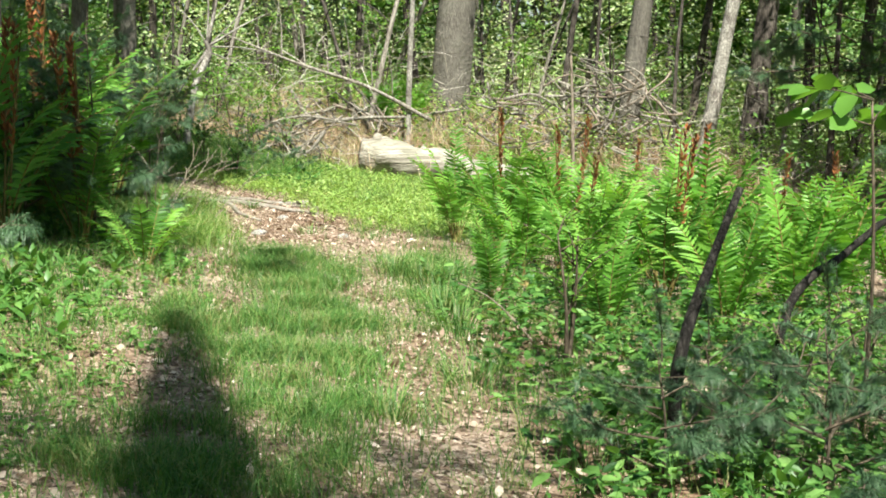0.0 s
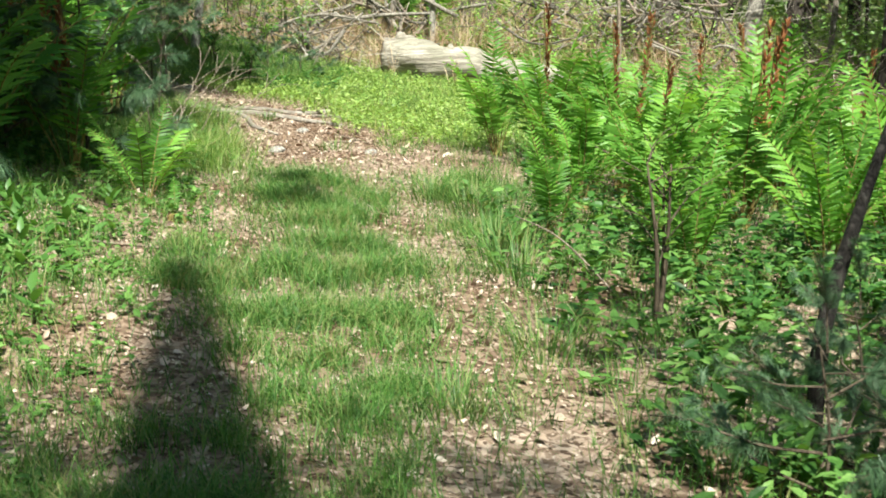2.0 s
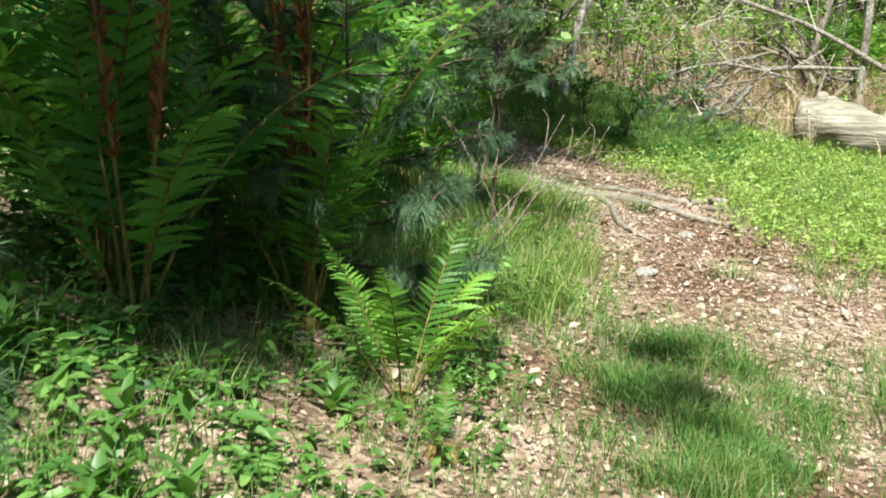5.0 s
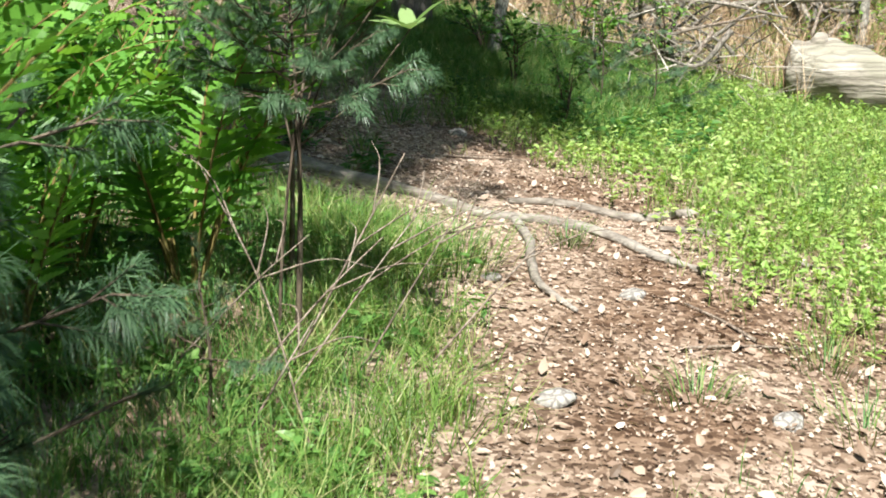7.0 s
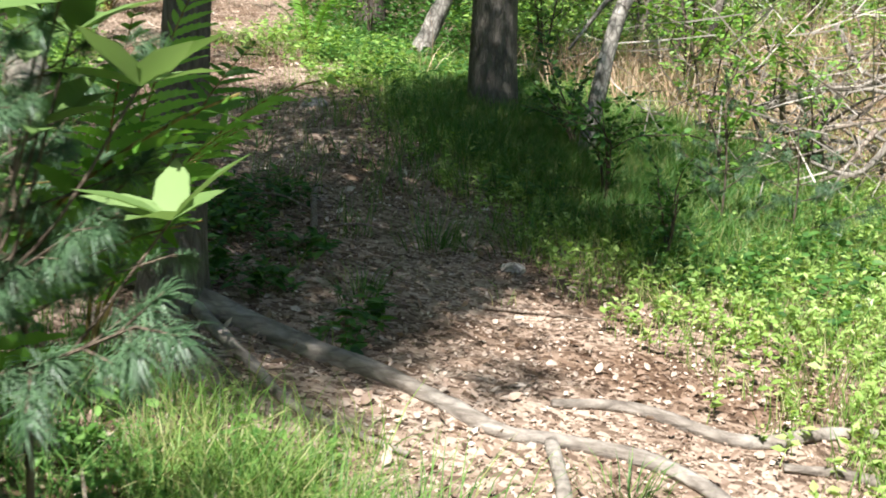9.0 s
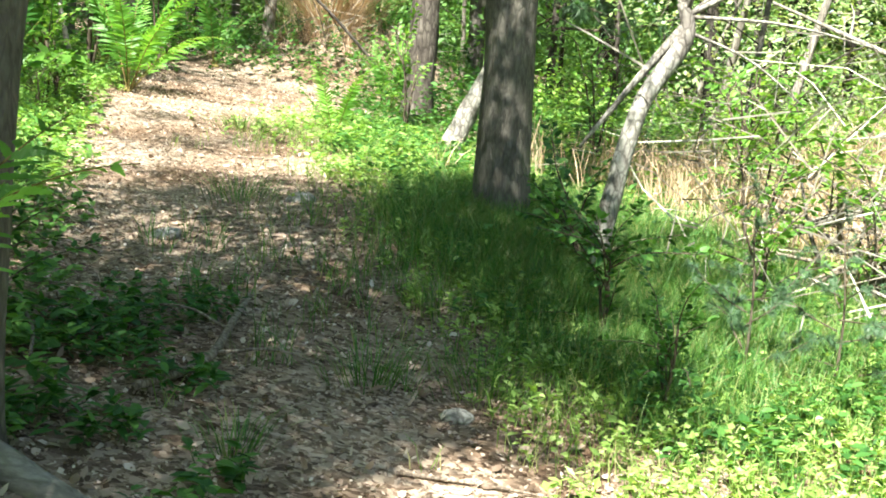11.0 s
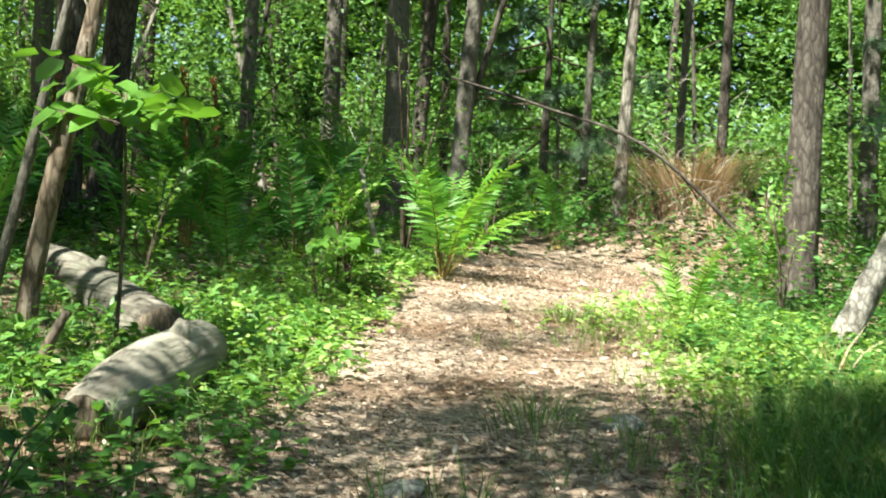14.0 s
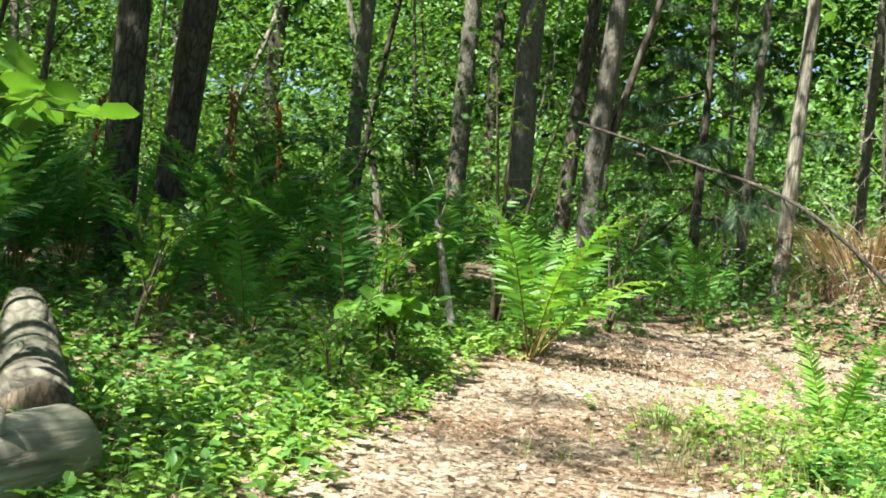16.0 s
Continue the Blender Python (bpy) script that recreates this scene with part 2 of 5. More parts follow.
TWIG = bark_material("dry_twig", (0.10, 0.075, 0.055), (0.23, 0.18, 0.14), (0.38, 0.33, 0.27), 20, 0.2, 0.3)
ROOT = bark_material("worn_root", (0.10, 0.08, 0.065), (0.24, 0.21, 0.175), (0.40, 0.365, 0.32), 12, 0.3, 0.5, lying=True, furrow=0.4)
STONE = bark_material("field_stone", (0.20, 0.18, 0.16), (0.34, 0.32, 0.29), (0.48, 0.46, 0.42), 10, 1.0, 0.5)


# ---- mesh helpers ----
rng = np.random.default_rng(11)


class Soup:
    """Gathers vertices, quads and triangles, and makes one mesh of them."""

    def __init__(self):
        self.v, self.q, self.t, self.qm, self.tm, self.count = [], [], [], [], [], 0

    def add(self, v, quads=None, tris=None, slot=0):
        v = np.asarray(v, float).reshape(-1, 3)
        for faces, keep, mats, k in ((quads, self.q, self.qm, 4), (tris, self.t, self.tm, 3)):
            if faces is not None and len(faces):
                f = np.asarray(faces, int).reshape(-1, k) + self.count
                keep.append(f)
                mats.append(np.full(len(f), slot))
        self.v.append(v)
        self.count += len(v)
        return self

    def mesh(self, name, mats, smooth=True):
        v = np.concatenate(self.v)
        q = np.concatenate(self.q) if self.q else np.zeros((0, 4), int)
        t = np.concatenate(self.t) if self.t else np.zeros((0, 3), int)
        me = bpy.data.meshes.new(name)
        me.vertices.add(len(v))
        me.vertices.foreach_set("co", v.astype(np.float32).ravel())
        me.loops.add(q.size + t.size)
        me.loops.foreach_set("vertex_index", np.concatenate([q.ravel(), t.ravel()]).astype(np.int32))
        me.polygons.add(len(q) + len(t))
        me.polygons.foreach_set("loop_start", np.concatenate([np.arange(len(q)) * 4, q.size + np.arange(len(t)) * 3]).astype(np.int32))
        me.polygons.foreach_set("material_index", np.concatenate([*self.qm, *self.tm]).astype(np.int32))
        me.polygons.foreach_set("use_smooth", np.full(len(q) + len(t), smooth))
        for m in mats:
            me.materials.append(m)
        me.update(calc_edges=True)
        me.validate()
        return me


def unit(a):
    return a / np.maximum(np.linalg.norm(a, axis=-1, keepdims=True), 1e-9)


def leaves(soup, base, along, normal, length, width, bend=0.25, slot=0, blunt=0.55):
    """Many leaves at once: pointed ovals folded along the middle and bent along their length."""
    base, along, normal = (np.asarray(a, float).reshape(-1, 3) for a in (base, along, normal))
    count = len(base)
    along = unit(along)
    side = unit(np.cross(along, normal))
    up = np.cross(side, along)
    L = np.broadcast_to(np.asarray(length, float), (count,))[:, None]
    W = np.broadcast_to(np.asarray(width, float), (count,))[:, None]
    B = np.broadcast_to(np.asarray(bend, float), (count,))[:, None]
    rows = []
    for u, w in ((0.0, 0.0), (0.28, 0.9), (blunt + 0.1, 0.8), (1.0, 0.0)):
        mid = base + along * L * u - up * L * B * u * u
        if w:
            rows += [mid - side * W * w * 0.5 + up * W * 0.10, mid, mid + side * W * w * 0.5 + up * W * 0.10]
        else:
            rows.append(mid)
    v = np.stack(rows, 1).reshape(-1, 3)
    o = (np.arange(count) * 8)[:, None]
    tris = np.concatenate([o + np.array([[0, 2, 1]]), o + np.array([[0, 3, 2]]), o + np.array([[4, 5, 7]]), o + np.array([[5, 6, 7]])])
    quads = np.concatenate([o + np.array([[1, 2, 5, 4]]), o + np.array([[2, 3, 6, 5]])])
    return soup.add(v, quads, tris, slot)


def cheap_leaves(soup, base, along, normal, length, width, slot=0):
    """Leaves for far crowns: four-cornered, slightly folded."""
    base, along, normal = (np.asarray(a, float).reshape(-1, 3) for a in (base, along, normal))
    count = len(base)
    along = unit(along)
    side = unit(np.cross(along, normal))
    up = np.cross(side, along)
    L = np.broadcast_to(np.asarray(length, float), (count,))[:, None]
    W = np.broadcast_to(np.asarray(width, float), (count,))[:, None]
    v = np.stack([base, base + along * L * 0.45 - side * W * 0.5 + up * W * 0.15, base + along * L, base + along * L * 0.45 + side * W * 0.5 + up * W * 0.15], 1).reshape(-1, 3)
    o = (np.arange(count) * 4)[:, None]
    return soup.add(v, None, np.concatenate([o + np.array([[0, 2, 1]]), o + np.array([[0, 3, 2]])]), slot)


def blades(soup, base, along, lean, length, width, slot=0):
    """Grass blades: narrow strips that arch over towards lean."""
    base, along, lean = (np.asarray(a, float).reshape(-1, 3) for a in (base, along, lean))
    count = len(base)
    side = unit(np.cross(along, lean + 1e-6))
    L = np.broadcast_to(np.asarray(length, float), (count,))[:, None]
    W = np.broadcast_to(np.asarray(width, float), (count,))[:, None]
    rows = []
    for u, w in ((0.0, 1.0), (0.5, 0.8), (1.0, 0.0)):
        mid = base + along * L * (u - 0.25 * u * u) + lean * L * u * u
        rows += [mid - side * W * w * 0.5, mid + side * W * w * 0.5] if w else [mid]
    v = np.stack(rows, 1).reshape(-1, 3)
    o = (np.arange(count) * 5)[:, None]
    return soup.add(v, o + np.array([[0, 1, 3, 2]]), o + np.array([[2, 3, 4]]), slot)


def smooth_line(points, n):
    """A smooth line of n points through a few given ones (Catmull-Rom)."""
    p = np.asarray(points, float)
    p = np.concatenate([[2 * p[0] - p[1]], p, [2 * p[-1] - p[-2]]])
    out = []
    for u in np.linspace(0, len(p) - 3 - 1e-6, n):
        i, f = int(u), u - int(u)
        a, b, c_, d = p[i:i + 4]
        out.append(0.5 * (2 * b + (c_ - a) * f + (2 * a - 5 * b + 4 * c_ - d) * f * f + (3 * b - a - 3 * c_ + d) * f ** 3))
    return np.array(out)


def tube(soup, points, radii, sides=8, rough=0.0, slot=0, cap=True, seed=0.0):
    """A stem along points, with uneven girth; ends closed."""
    p = np.asarray(points, float)
    n = len(p)
    r = np.interp(np.linspace(0, 1, n), np.linspace(0, 1, len(radii)), radii)
    d = unit(np.gradient(p, axis=0))
    ref = np.array([0.31, 0.87, 0.38]) if abs(d[0][2]) > 0.7 else np.array([0.05, 0.1, 1.0])
    a = unit(np.cross(d, ref))
    b = np.cross(d, a)
    rows = []
    for i in range(n):
        for k in range(sides):
            w = 2 * math.pi * k / sides
            g = r[i]
            if rough:
                g *= 1 + rough * noise.noise((math.cos(w) * 1.6 + seed, math.sin(w) * 1.6 + seed, i * 0.35 + seed * 3))
                g *= 1 + 0.5 * rough * noise.noise((math.cos(w) * 4 + seed, math.sin(w) * 4, i * 1.1))
            rows.append(p[i] + g * (math.cos(w) * a[i] + math.sin(w) * b[i]))
    quads = [(i * sides + k, i * sides + (k + 1) % sides, (i + 1) * sides + (k + 1) % sides, (i + 1) * sides + k) for i in range(n - 1) for k in range(sides)]
    tris = []
    if cap:
        rows += [p[0] - d[0] * r[0] * 0.1, p[-1] + d[-1] * r[-1] * 0.1]
        m = n * sides
        tris = [(m, (k + 1) % sides, k) for k in range(sides)] + [(m + 1, (n - 1) * sides + k, (n - 1) * sides + (k + 1) % sides) for k in range(sides)]
    return soup.add(np.array(rows), quads, tris, slot)


def thing(name, label, category, group="", at=(0, 0, 0), turn=0.0, size=1.0):
    ob = new(name)
    ob.matrix_basis = pose(*at, 0, 0, turn) @ Matrix.Scale(size, 4)
    ob.empty_display_size = 0.1
    return tagged(ob, label, category, group)


def part(name, me, parent, label="", m=None):
    ob = new(name, me)
    ob.parent = parent
    if m is not None:
        ob.matrix_basis = m
    return tagged(ob, label)


def at_ground(x, y, sink=0.02):
    return (x, y, ground_z(x, y) - sink)


# ---- ground: one sheet, fine where the trail runs, out to the horizon ----
def spaced(a, b, fine, far):
    inner = list(np.arange(a, b + 1e-6, fine))
    out, d = [], fine
    while d < far:
        d *= 1.35
        out.append(d)
    return [a - q for q in reversed(np.cumsum(out))] + inner + [b + q for q in np.cumsum(out)]


def build_ground():
    xs, ys = spaced(-15, 5, 0.14, 260), spaced(1, 28, 0.14, 260)
    v = [(x, y, ground_z(x, y)) for y in ys for x in xs]
    w = len(xs)
    i = np.arange(len(v)).reshape(len(ys), w)
    q = np.stack([i[:-1, :-1], i[:-1, 1:], i[1:, 1:], i[1:, :-1]], -1).reshape(-1, 4)
    tagged(new("ground", Soup().add(v, q).mesh("ground", [FLOOR])), "sloping forest floor of pale leaf litter and dark soil", "ground", kind="structure")


build_ground()


# ---- trees ----
def crown_mesh(name, mat, radius, height, clumps, per, leaf, seed, flat=0.7):
    """A ragged crown: clumps of leaves about a few heavier lobes, with gaps between them."""
    g = np.random.default_rng(seed)
    s = Soup()
    lobes = g.normal(size=(7, 3)) * (radius * 0.5, radius * 0.5, height * 0.28)
    for _ in range(clumps):
        c0 = lobes[g.integers(7)] + g.normal(size=3) * (radius * 0.3, radius * 0.3, height * 0.17)
        p = c0 + g.normal(size=(per, 3)) * (0.34, 0.34, 0.22)
        d = g.normal(size=(per, 3)) + (0, 0, -0.3)
        nn = g.normal(size=(per, 3)) * 0.6 + (0, 0, 1)
        cheap_leaves(s, p, d, nn, leaf * g.uniform(0.7, 1.3, per), leaf * flat * g.uniform(0.7, 1.2, per))
    return s.mesh(name, [mat], False)


CROWNS = [crown_mesh("crown", CANOPY, 2.3, 4.0, 130, 34, 0.16, 20 + k) for k in range(3)]
LIGHT_CROWNS = [crown_mesh("crown", CANOPY, 1.7, 2.6, 55, 26, 0.13, 40 + k) for k in range(2)]


def trunk_mesh(name, mat, height, r0, r1, lean=(0, 0), bow=0.1, flare=1.5, sides=14, rough=0.16, seed=0.0, n=26, foot=0.22):
    pts = smooth_line([(0, 0, -0.15), (lean[0] * 0.25 + bow * 0.3, lean[1] * 0.25, height * 0.25), (lean[0] * 0.6 + bow, lean[1] * 0.6, height * 0.6), (lean[0], lean[1], height)], n)
    u = np.linspace(0, 1, n)
    r = (r0 + (r1 - r0) * u) * (1 + (flare - 1) * np.exp(-u * height / foot))
    return tube(Soup(), pts, r, sides, rough, seed=seed).mesh(name, [mat])


def tree(x, y, r, height, label, mat=BARK, lean=(0, 0), bow=0.1, crown=0, crown_at=(), size=1.0, flare=1.5, group="woodland trees", limbs=3, seed=0.0, sides=14, rough=0.16, foot=0.22):
    t = thing("tree", label, "tree", group, at_ground(x, y))
    part("trunk", trunk_mesh("trunk", mat, height, r, r * 0.55, lean, bow, flare, sides, rough, seed or x, 26 if foot < 0.3 else 48, foot), t)
    g = np.random.default_rng(int(abs(x * 37 + y * 11) * 10))
    for k in range(limbs):
        a, z = g.uniform(0, 6.28), height * g.uniform(0.5, 0.95)
        f = z / height
        b0 = np.array([lean[0] * f + bow * math.sin(f * 3) * 0.6, lean[1] * f, z])
        ln = g.uniform(1.0, 2.2)
        tip = b0 + np.array([math.cos(a), math.sin(a), g.uniform(0.1, 0.6)]) * ln
        part("limb", tube(Soup(), smooth_line([b0, (b0 + tip) / 2 + (0, 0, 0.12), tip], 8), [r * 0.3, r * 0.08], 6).mesh("limb", [mat]), t)
    for k, (dx, dy, dz, s) in enumerate(crown_at):
        part("crown", (CROWNS if crown == 0 else LIGHT_CROWNS)[k % (3 if crown == 0 else 2)], t, "", pose(dx, dy, dz, 0, 0, 70 * k + x * 30) @ Matrix.Scale(s, 4))
    return t


# the trees that stand by the trail
tree(-4.25, 17.72, 0.168, 9, "straight grey-barked tree in dark grass beside the trail", BARK, (-0.1, 0.1), 0.02, 0, [(0.3, -0.6, 8.3, 0.8)], flare=1.55, seed=2.0, sides=20)
# the slim tree's crown clumps are unseen, each placed to shade a ground spot
tree(-3.70, 13.28, 0.088, 8, "slim grey tree beside the trail with roots crossing it", BARK, (0.2, 0.7), 0.0, 0, [(-0.1, -1.4, 5.0, 0.5), (-0.7, -0.4, 5.2, 0.5), (1.0, -0.3, 5.1, 0.36), (0.5, 0.5, 5.3, 0.42), (-0.9, 0.8, 5.6, 0.45), (0.95, -1.4, 5.1, 0.34), (0.15, -1.75, 5.2, 0.34), (0.65, -2.15, 5.0, 0.34), (0.35, -2.6, 5.1, 0.34), (0.75, -2.95, 5.1, 0.3), (1.0, -2.05, 5.1, 0.24), (-0.2, 0.9, 5.3, 0.42), (1.35, -0.95, 5.1, 0.3), (-0.6, -1.5, 5.3, 0.36), (1.2, -3.25, 5.1, 0.17), (1.3, -2.9, 5.2, 0.15), (1.85, -3.2, 5.1, 0.1), (0.85, -2.7, 5.2, 0.2), (1.85, -1.1, 5.2, 0.16), (1.15, -4.0, 5.1, 0.17), (1.45, -3.65, 5.2, 0.13)], flare=1.9, seed=4.0, sides=18, foot=0.5)
tree(0.05, 23.4, 0.36, 11, "large grey tree trunk on the bank behind the fallen log", BARK, (0.9, 0.2), 0.05, 0, [(1.4, 0.5, 10, 1.2)], flare=1.3, seed=6.0, sides=22)
tree(3.2, 23.2, 0.20, 10, "rough grey leaning trunk beside the brush pile", BARK, (1.1, 0.4), 0.1, 1, [(1.0, 0.3, 9, 1.2)], seed=7.0)
tree(4.45, 22.5, 0.14, 9, "pale mottled slender tree beyond the ferns", BIRCH, (1.5, 0.3), 0.1, 1, [(1.3, 0.3, 8, 1.1)], seed=8.0)
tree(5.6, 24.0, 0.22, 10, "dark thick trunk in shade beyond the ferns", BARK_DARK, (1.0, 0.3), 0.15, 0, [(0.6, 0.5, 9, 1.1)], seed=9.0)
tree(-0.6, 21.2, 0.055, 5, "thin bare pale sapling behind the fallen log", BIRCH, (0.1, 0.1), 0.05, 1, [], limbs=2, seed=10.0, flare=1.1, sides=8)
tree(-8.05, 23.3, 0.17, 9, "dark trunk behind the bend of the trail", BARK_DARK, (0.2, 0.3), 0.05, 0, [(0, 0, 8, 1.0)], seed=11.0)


# ---- ferns ----
def frond_mesh(name, mat, length, width, pairs, arch, seed, stalk=0.22):
    """One frond: an arching stalk with pairs of deeply lobed leaflets, each twisted and drooping on its own."""
    g = np.random.default_rng(seed)
    s = Soup()
    n = 16
    u = np.linspace(0, 1, n)
    ang = np.radians(86 - arch * u ** 1.7)
    step_len = length / (n - 1)
    px = np.concatenate([[0], np.cumsum(np.cos(ang[:-1]) * step_len)])
    pz = np.concatenate([[0], np.cumsum(np.sin(ang[:-1]) * step_len)])
    line = np.stack([px, 0.035 * length * g.normal() * u * u, pz], 1)
    tube(s, line, [0.0055, 0.004, 0.0012], 5, slot=1)
    for k in range(pairs):
        f = stalk + (1 - stalk) * (k + 0.5) / pairs
        base = np.array([np.interp(f, u, line[:, i]) for i in range(3)])
        a = np.interp(f, u, ang)
        d = np.array([math.cos(a), 0, math.sin(a)])
        up = np.array([-math.sin(a), 0, math.cos(a)])
        w = (f - stalk) / (1 - stalk)
        full = width * (0.5 + 0.5 * min(1, w / 0.3)) * (1 - w ** 2.0) ** 0.85 + 0.012
        for sgn in (-1, 1):
            ln = full * g.uniform(0.85, 1.08)
            out = unit(np.array([0, sgn, 0]) + d * (0.32 + 0.45 * w + g.normal(0, 0.06)) + up * g.uniform(-0.25, 0.3))
            across = unit(d + up * g.normal(0.15, 0.35))
            droop = g.uniform(0.02, 0.4)
            m = 12
            rows, wide = [], length * 0.033 * (0.45 + 0.55 * full / width)
            for j in range(m + 1):
                q = j / m
                c0 = base + out * ln * q - up * ln * droop * q * q
                hw = 0.5 * wide * (0.75 + 0.25 * min(1, q / 0.25)) * (1 - q ** 1.5) ** 0.8 * (1.0 if j % 2 else 0.66) + 0.0008
                rows += [c0 - across * hw + out * ln * 0.03 * (j % 2), c0 + across * hw * 1.1 + out * ln * 0.03 * (j % 2)]
            quads = [(2 * j, 2 * j + 1, 2 * j + 3, 2 * j + 2) for j in range(m)]
            s.add(rows, quads if sgn > 0 else [f4[::-1] for f4 in quads])
    return s.mesh(name, [mat, STALK], False)


FRONDS = [frond_mesh("frond", FERN, 0.95, 0.15, 23, 26 + 15 * (k % 4), 100 + k) for k in range(6)]
FRONDS_SHADED = [frond_mesh("frond", FERN_SHADED, 0.95, 0.15, 23, 30 + 15 * (k % 4), 120 + k) for k in range(4)]


def fertile_mesh(seed):
    """An upright spore frond: a straight stalk with small curled cinnamon clusters."""
    g = np.random.default_rng(seed)
    s = Soup()
    tube(s, smooth_line([(0, 0, 0), (0.01, 0, 0.4), (0.03, 0.01, 0.85)], 8), [0.006, 0.003], 5, slot=1)
    z = g.uniform(0.36, 0.86, 90)
    a = g.uniform(0, 6.28, 90)
    d = np.stack([np.cos(a), np.sin(a), np.full(90, 1.6)], 1)
    cheap_leaves(s, np.stack([0.01 + 0 * z, 0 * z, z], 1), d, g.normal(size=(90, 3)), 0.04, 0.013)
    return s.mesh("fertile_frond", [FERTILE, STALK], False)


FERTILES = [fertile_mesh(150 + k) for k in range(2)]


def fern(x, y, size, count, label, fertile=0, dark=False, group="fern clumps", spread=(12, 36), half=None, sink=0.02):
    g = np.random.default_rng(int(abs(x * 101 + y * 57) * 10))
    t = thing("fern", label, "fern", group, at_ground(x, y, sink), g.uniform(0, 360), 1.0)
    part("crown", tube(Soup(), [(0, 0, -0.03), (0, 0, 0.02), (0, 0, 0.06)], [0.05, 0.06, 0.03], 9, 0.3).mesh("crown", [STALK]), t)
    pool = FRONDS_SHADED if dark else FRONDS
    for k in range(count):
        a = (360 * k / count + g.uniform(-14, 14)) if half is None else half[0] + half[1] * (k / max(1, count - 1) - 0.5) - math.degrees(t.rotation_euler.z)
        tip = g.uniform(*spread)
        s = size * g.uniform(0.75, 1.12)
        m = pose(0.03 * math.cos(radians(a)), 0.03 * math.sin(radians(a)), 0.03, 0, 0, a) @ pose(0, 0, 0, g.uniform(-10, 10), tip - 10, 0) @ Matrix.Scale(s, 4)
        part("frond", pool[k % len(pool)], t, "", m)
    for k in range(fertile):
        a = g.uniform(0, 360)
        part("fertile_frond", FERTILES[k % 2], t, "cinnamon-brown upright spore frond", pose(0.04 * math.cos(a), 0.04 * math.sin(a), 0, g.uniform(-9, 9), g.uniform(-9, 9), a) @ Matrix.Scale(size * g.uniform(1.1, 1.3), 4))
    return t


BRIGHT = "lush bright green cinnamon fern clump in full sun"
for x, y, s, n_, f_ in ((0.33, 8.3, 0.62, 8, 0), (0.12, 11.9, 1.05, 10, 0), (0.5, 11.3, 1.2, 11, 1), (0.95, 10.3, 1.15, 15, 2), (0.95, 8.8, 1.08, 15, 1), (0.95, 7.7, 0.8, 12, 0),
                        (1.6, 9.5, 1.2, 15, 2), (2.1, 10.6, 1.3, 12, 1), (2.9, 9.6, 1.25, 11, 1), (1.7, 11.8, 1.2, 10, 1), (2.9, 11.6, 1.25, 11, 1), (3.8, 10.8, 1.3, 11, 0), (3.9, 9.0, 1.2, 10, 0), (1.75, 8.1, 0.9, 11, 0),
                        (1.3, 10.9, 1.2, 10, 0), (2.4, 9.0, 1.15, 10, 0), (3.4, 8.2, 1.1, 10, 0), (2.3, 12.6, 1.2, 10, 1), (3.5, 12.4, 1.2, 10, 0), (0.9, 12.4, 1.1, 9, 0), (4.6, 11.4, 1.2, 10, 0), (0.6, 9.7, 0.92, 12, 0)):
    fern(x, y, s, n_, BRIGHT, f_, spread=(8, 30))
fern(-1.86, 8.3, 0.62, 8, "small bright green fern at the trail's edge", spread=(20, 45))
fern(-1.62, 7.95, 0.30, 4, "tiny fern sprig among fallen leaves", spread=(30, 50))
# last value True: fronds in the shade-darkened leaf colour
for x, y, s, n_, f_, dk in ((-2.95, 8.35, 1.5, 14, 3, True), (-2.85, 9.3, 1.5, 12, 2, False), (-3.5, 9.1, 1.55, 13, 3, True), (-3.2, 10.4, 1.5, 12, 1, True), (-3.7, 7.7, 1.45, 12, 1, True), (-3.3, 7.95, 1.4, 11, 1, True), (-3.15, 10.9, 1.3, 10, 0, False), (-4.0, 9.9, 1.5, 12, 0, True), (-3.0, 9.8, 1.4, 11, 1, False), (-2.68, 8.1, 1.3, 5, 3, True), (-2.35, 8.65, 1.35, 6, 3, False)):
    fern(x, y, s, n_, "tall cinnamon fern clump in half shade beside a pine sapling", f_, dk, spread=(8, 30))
fern(-2.75, 10.95, 1.3, 11, "tall bright cinnamon fern arching over the trail's edge", spread=(6, 24))
fern(-2.85, 10.15, 1.25, 13, "tall bright cinnamon fern arching over the trail's edge", spread=(8, 30))
fern(-3.45, 12.5, 1.3, 6, "tall bright fern leaning out beside the slim tree", spread=(18, 40), half=(35, 130))
fern(-1.05, 21.9, 1.25, 13, "bright green fern clump at the foot of the large tree", spread=(8, 24))
fern(-0.55, 22.2, 1.1, 10, "bright green fern clump at the foot of the large tree", spread=(8, 24))
fern(-9.5, 20.3, 1.3, 9, "tall yellow-green sunlit fern at the trail's edge", spread=(16, 52), half=(50, 200))
fern(-9.75, 20.6, 1.15, 7, "tall yellow-green sunlit fern at the trail's edge")
fern(-7.1, 20.25, 0.72, 6, "yellow-green young fern in sun beside the trail", spread=(12, 36), half=(50, 300))
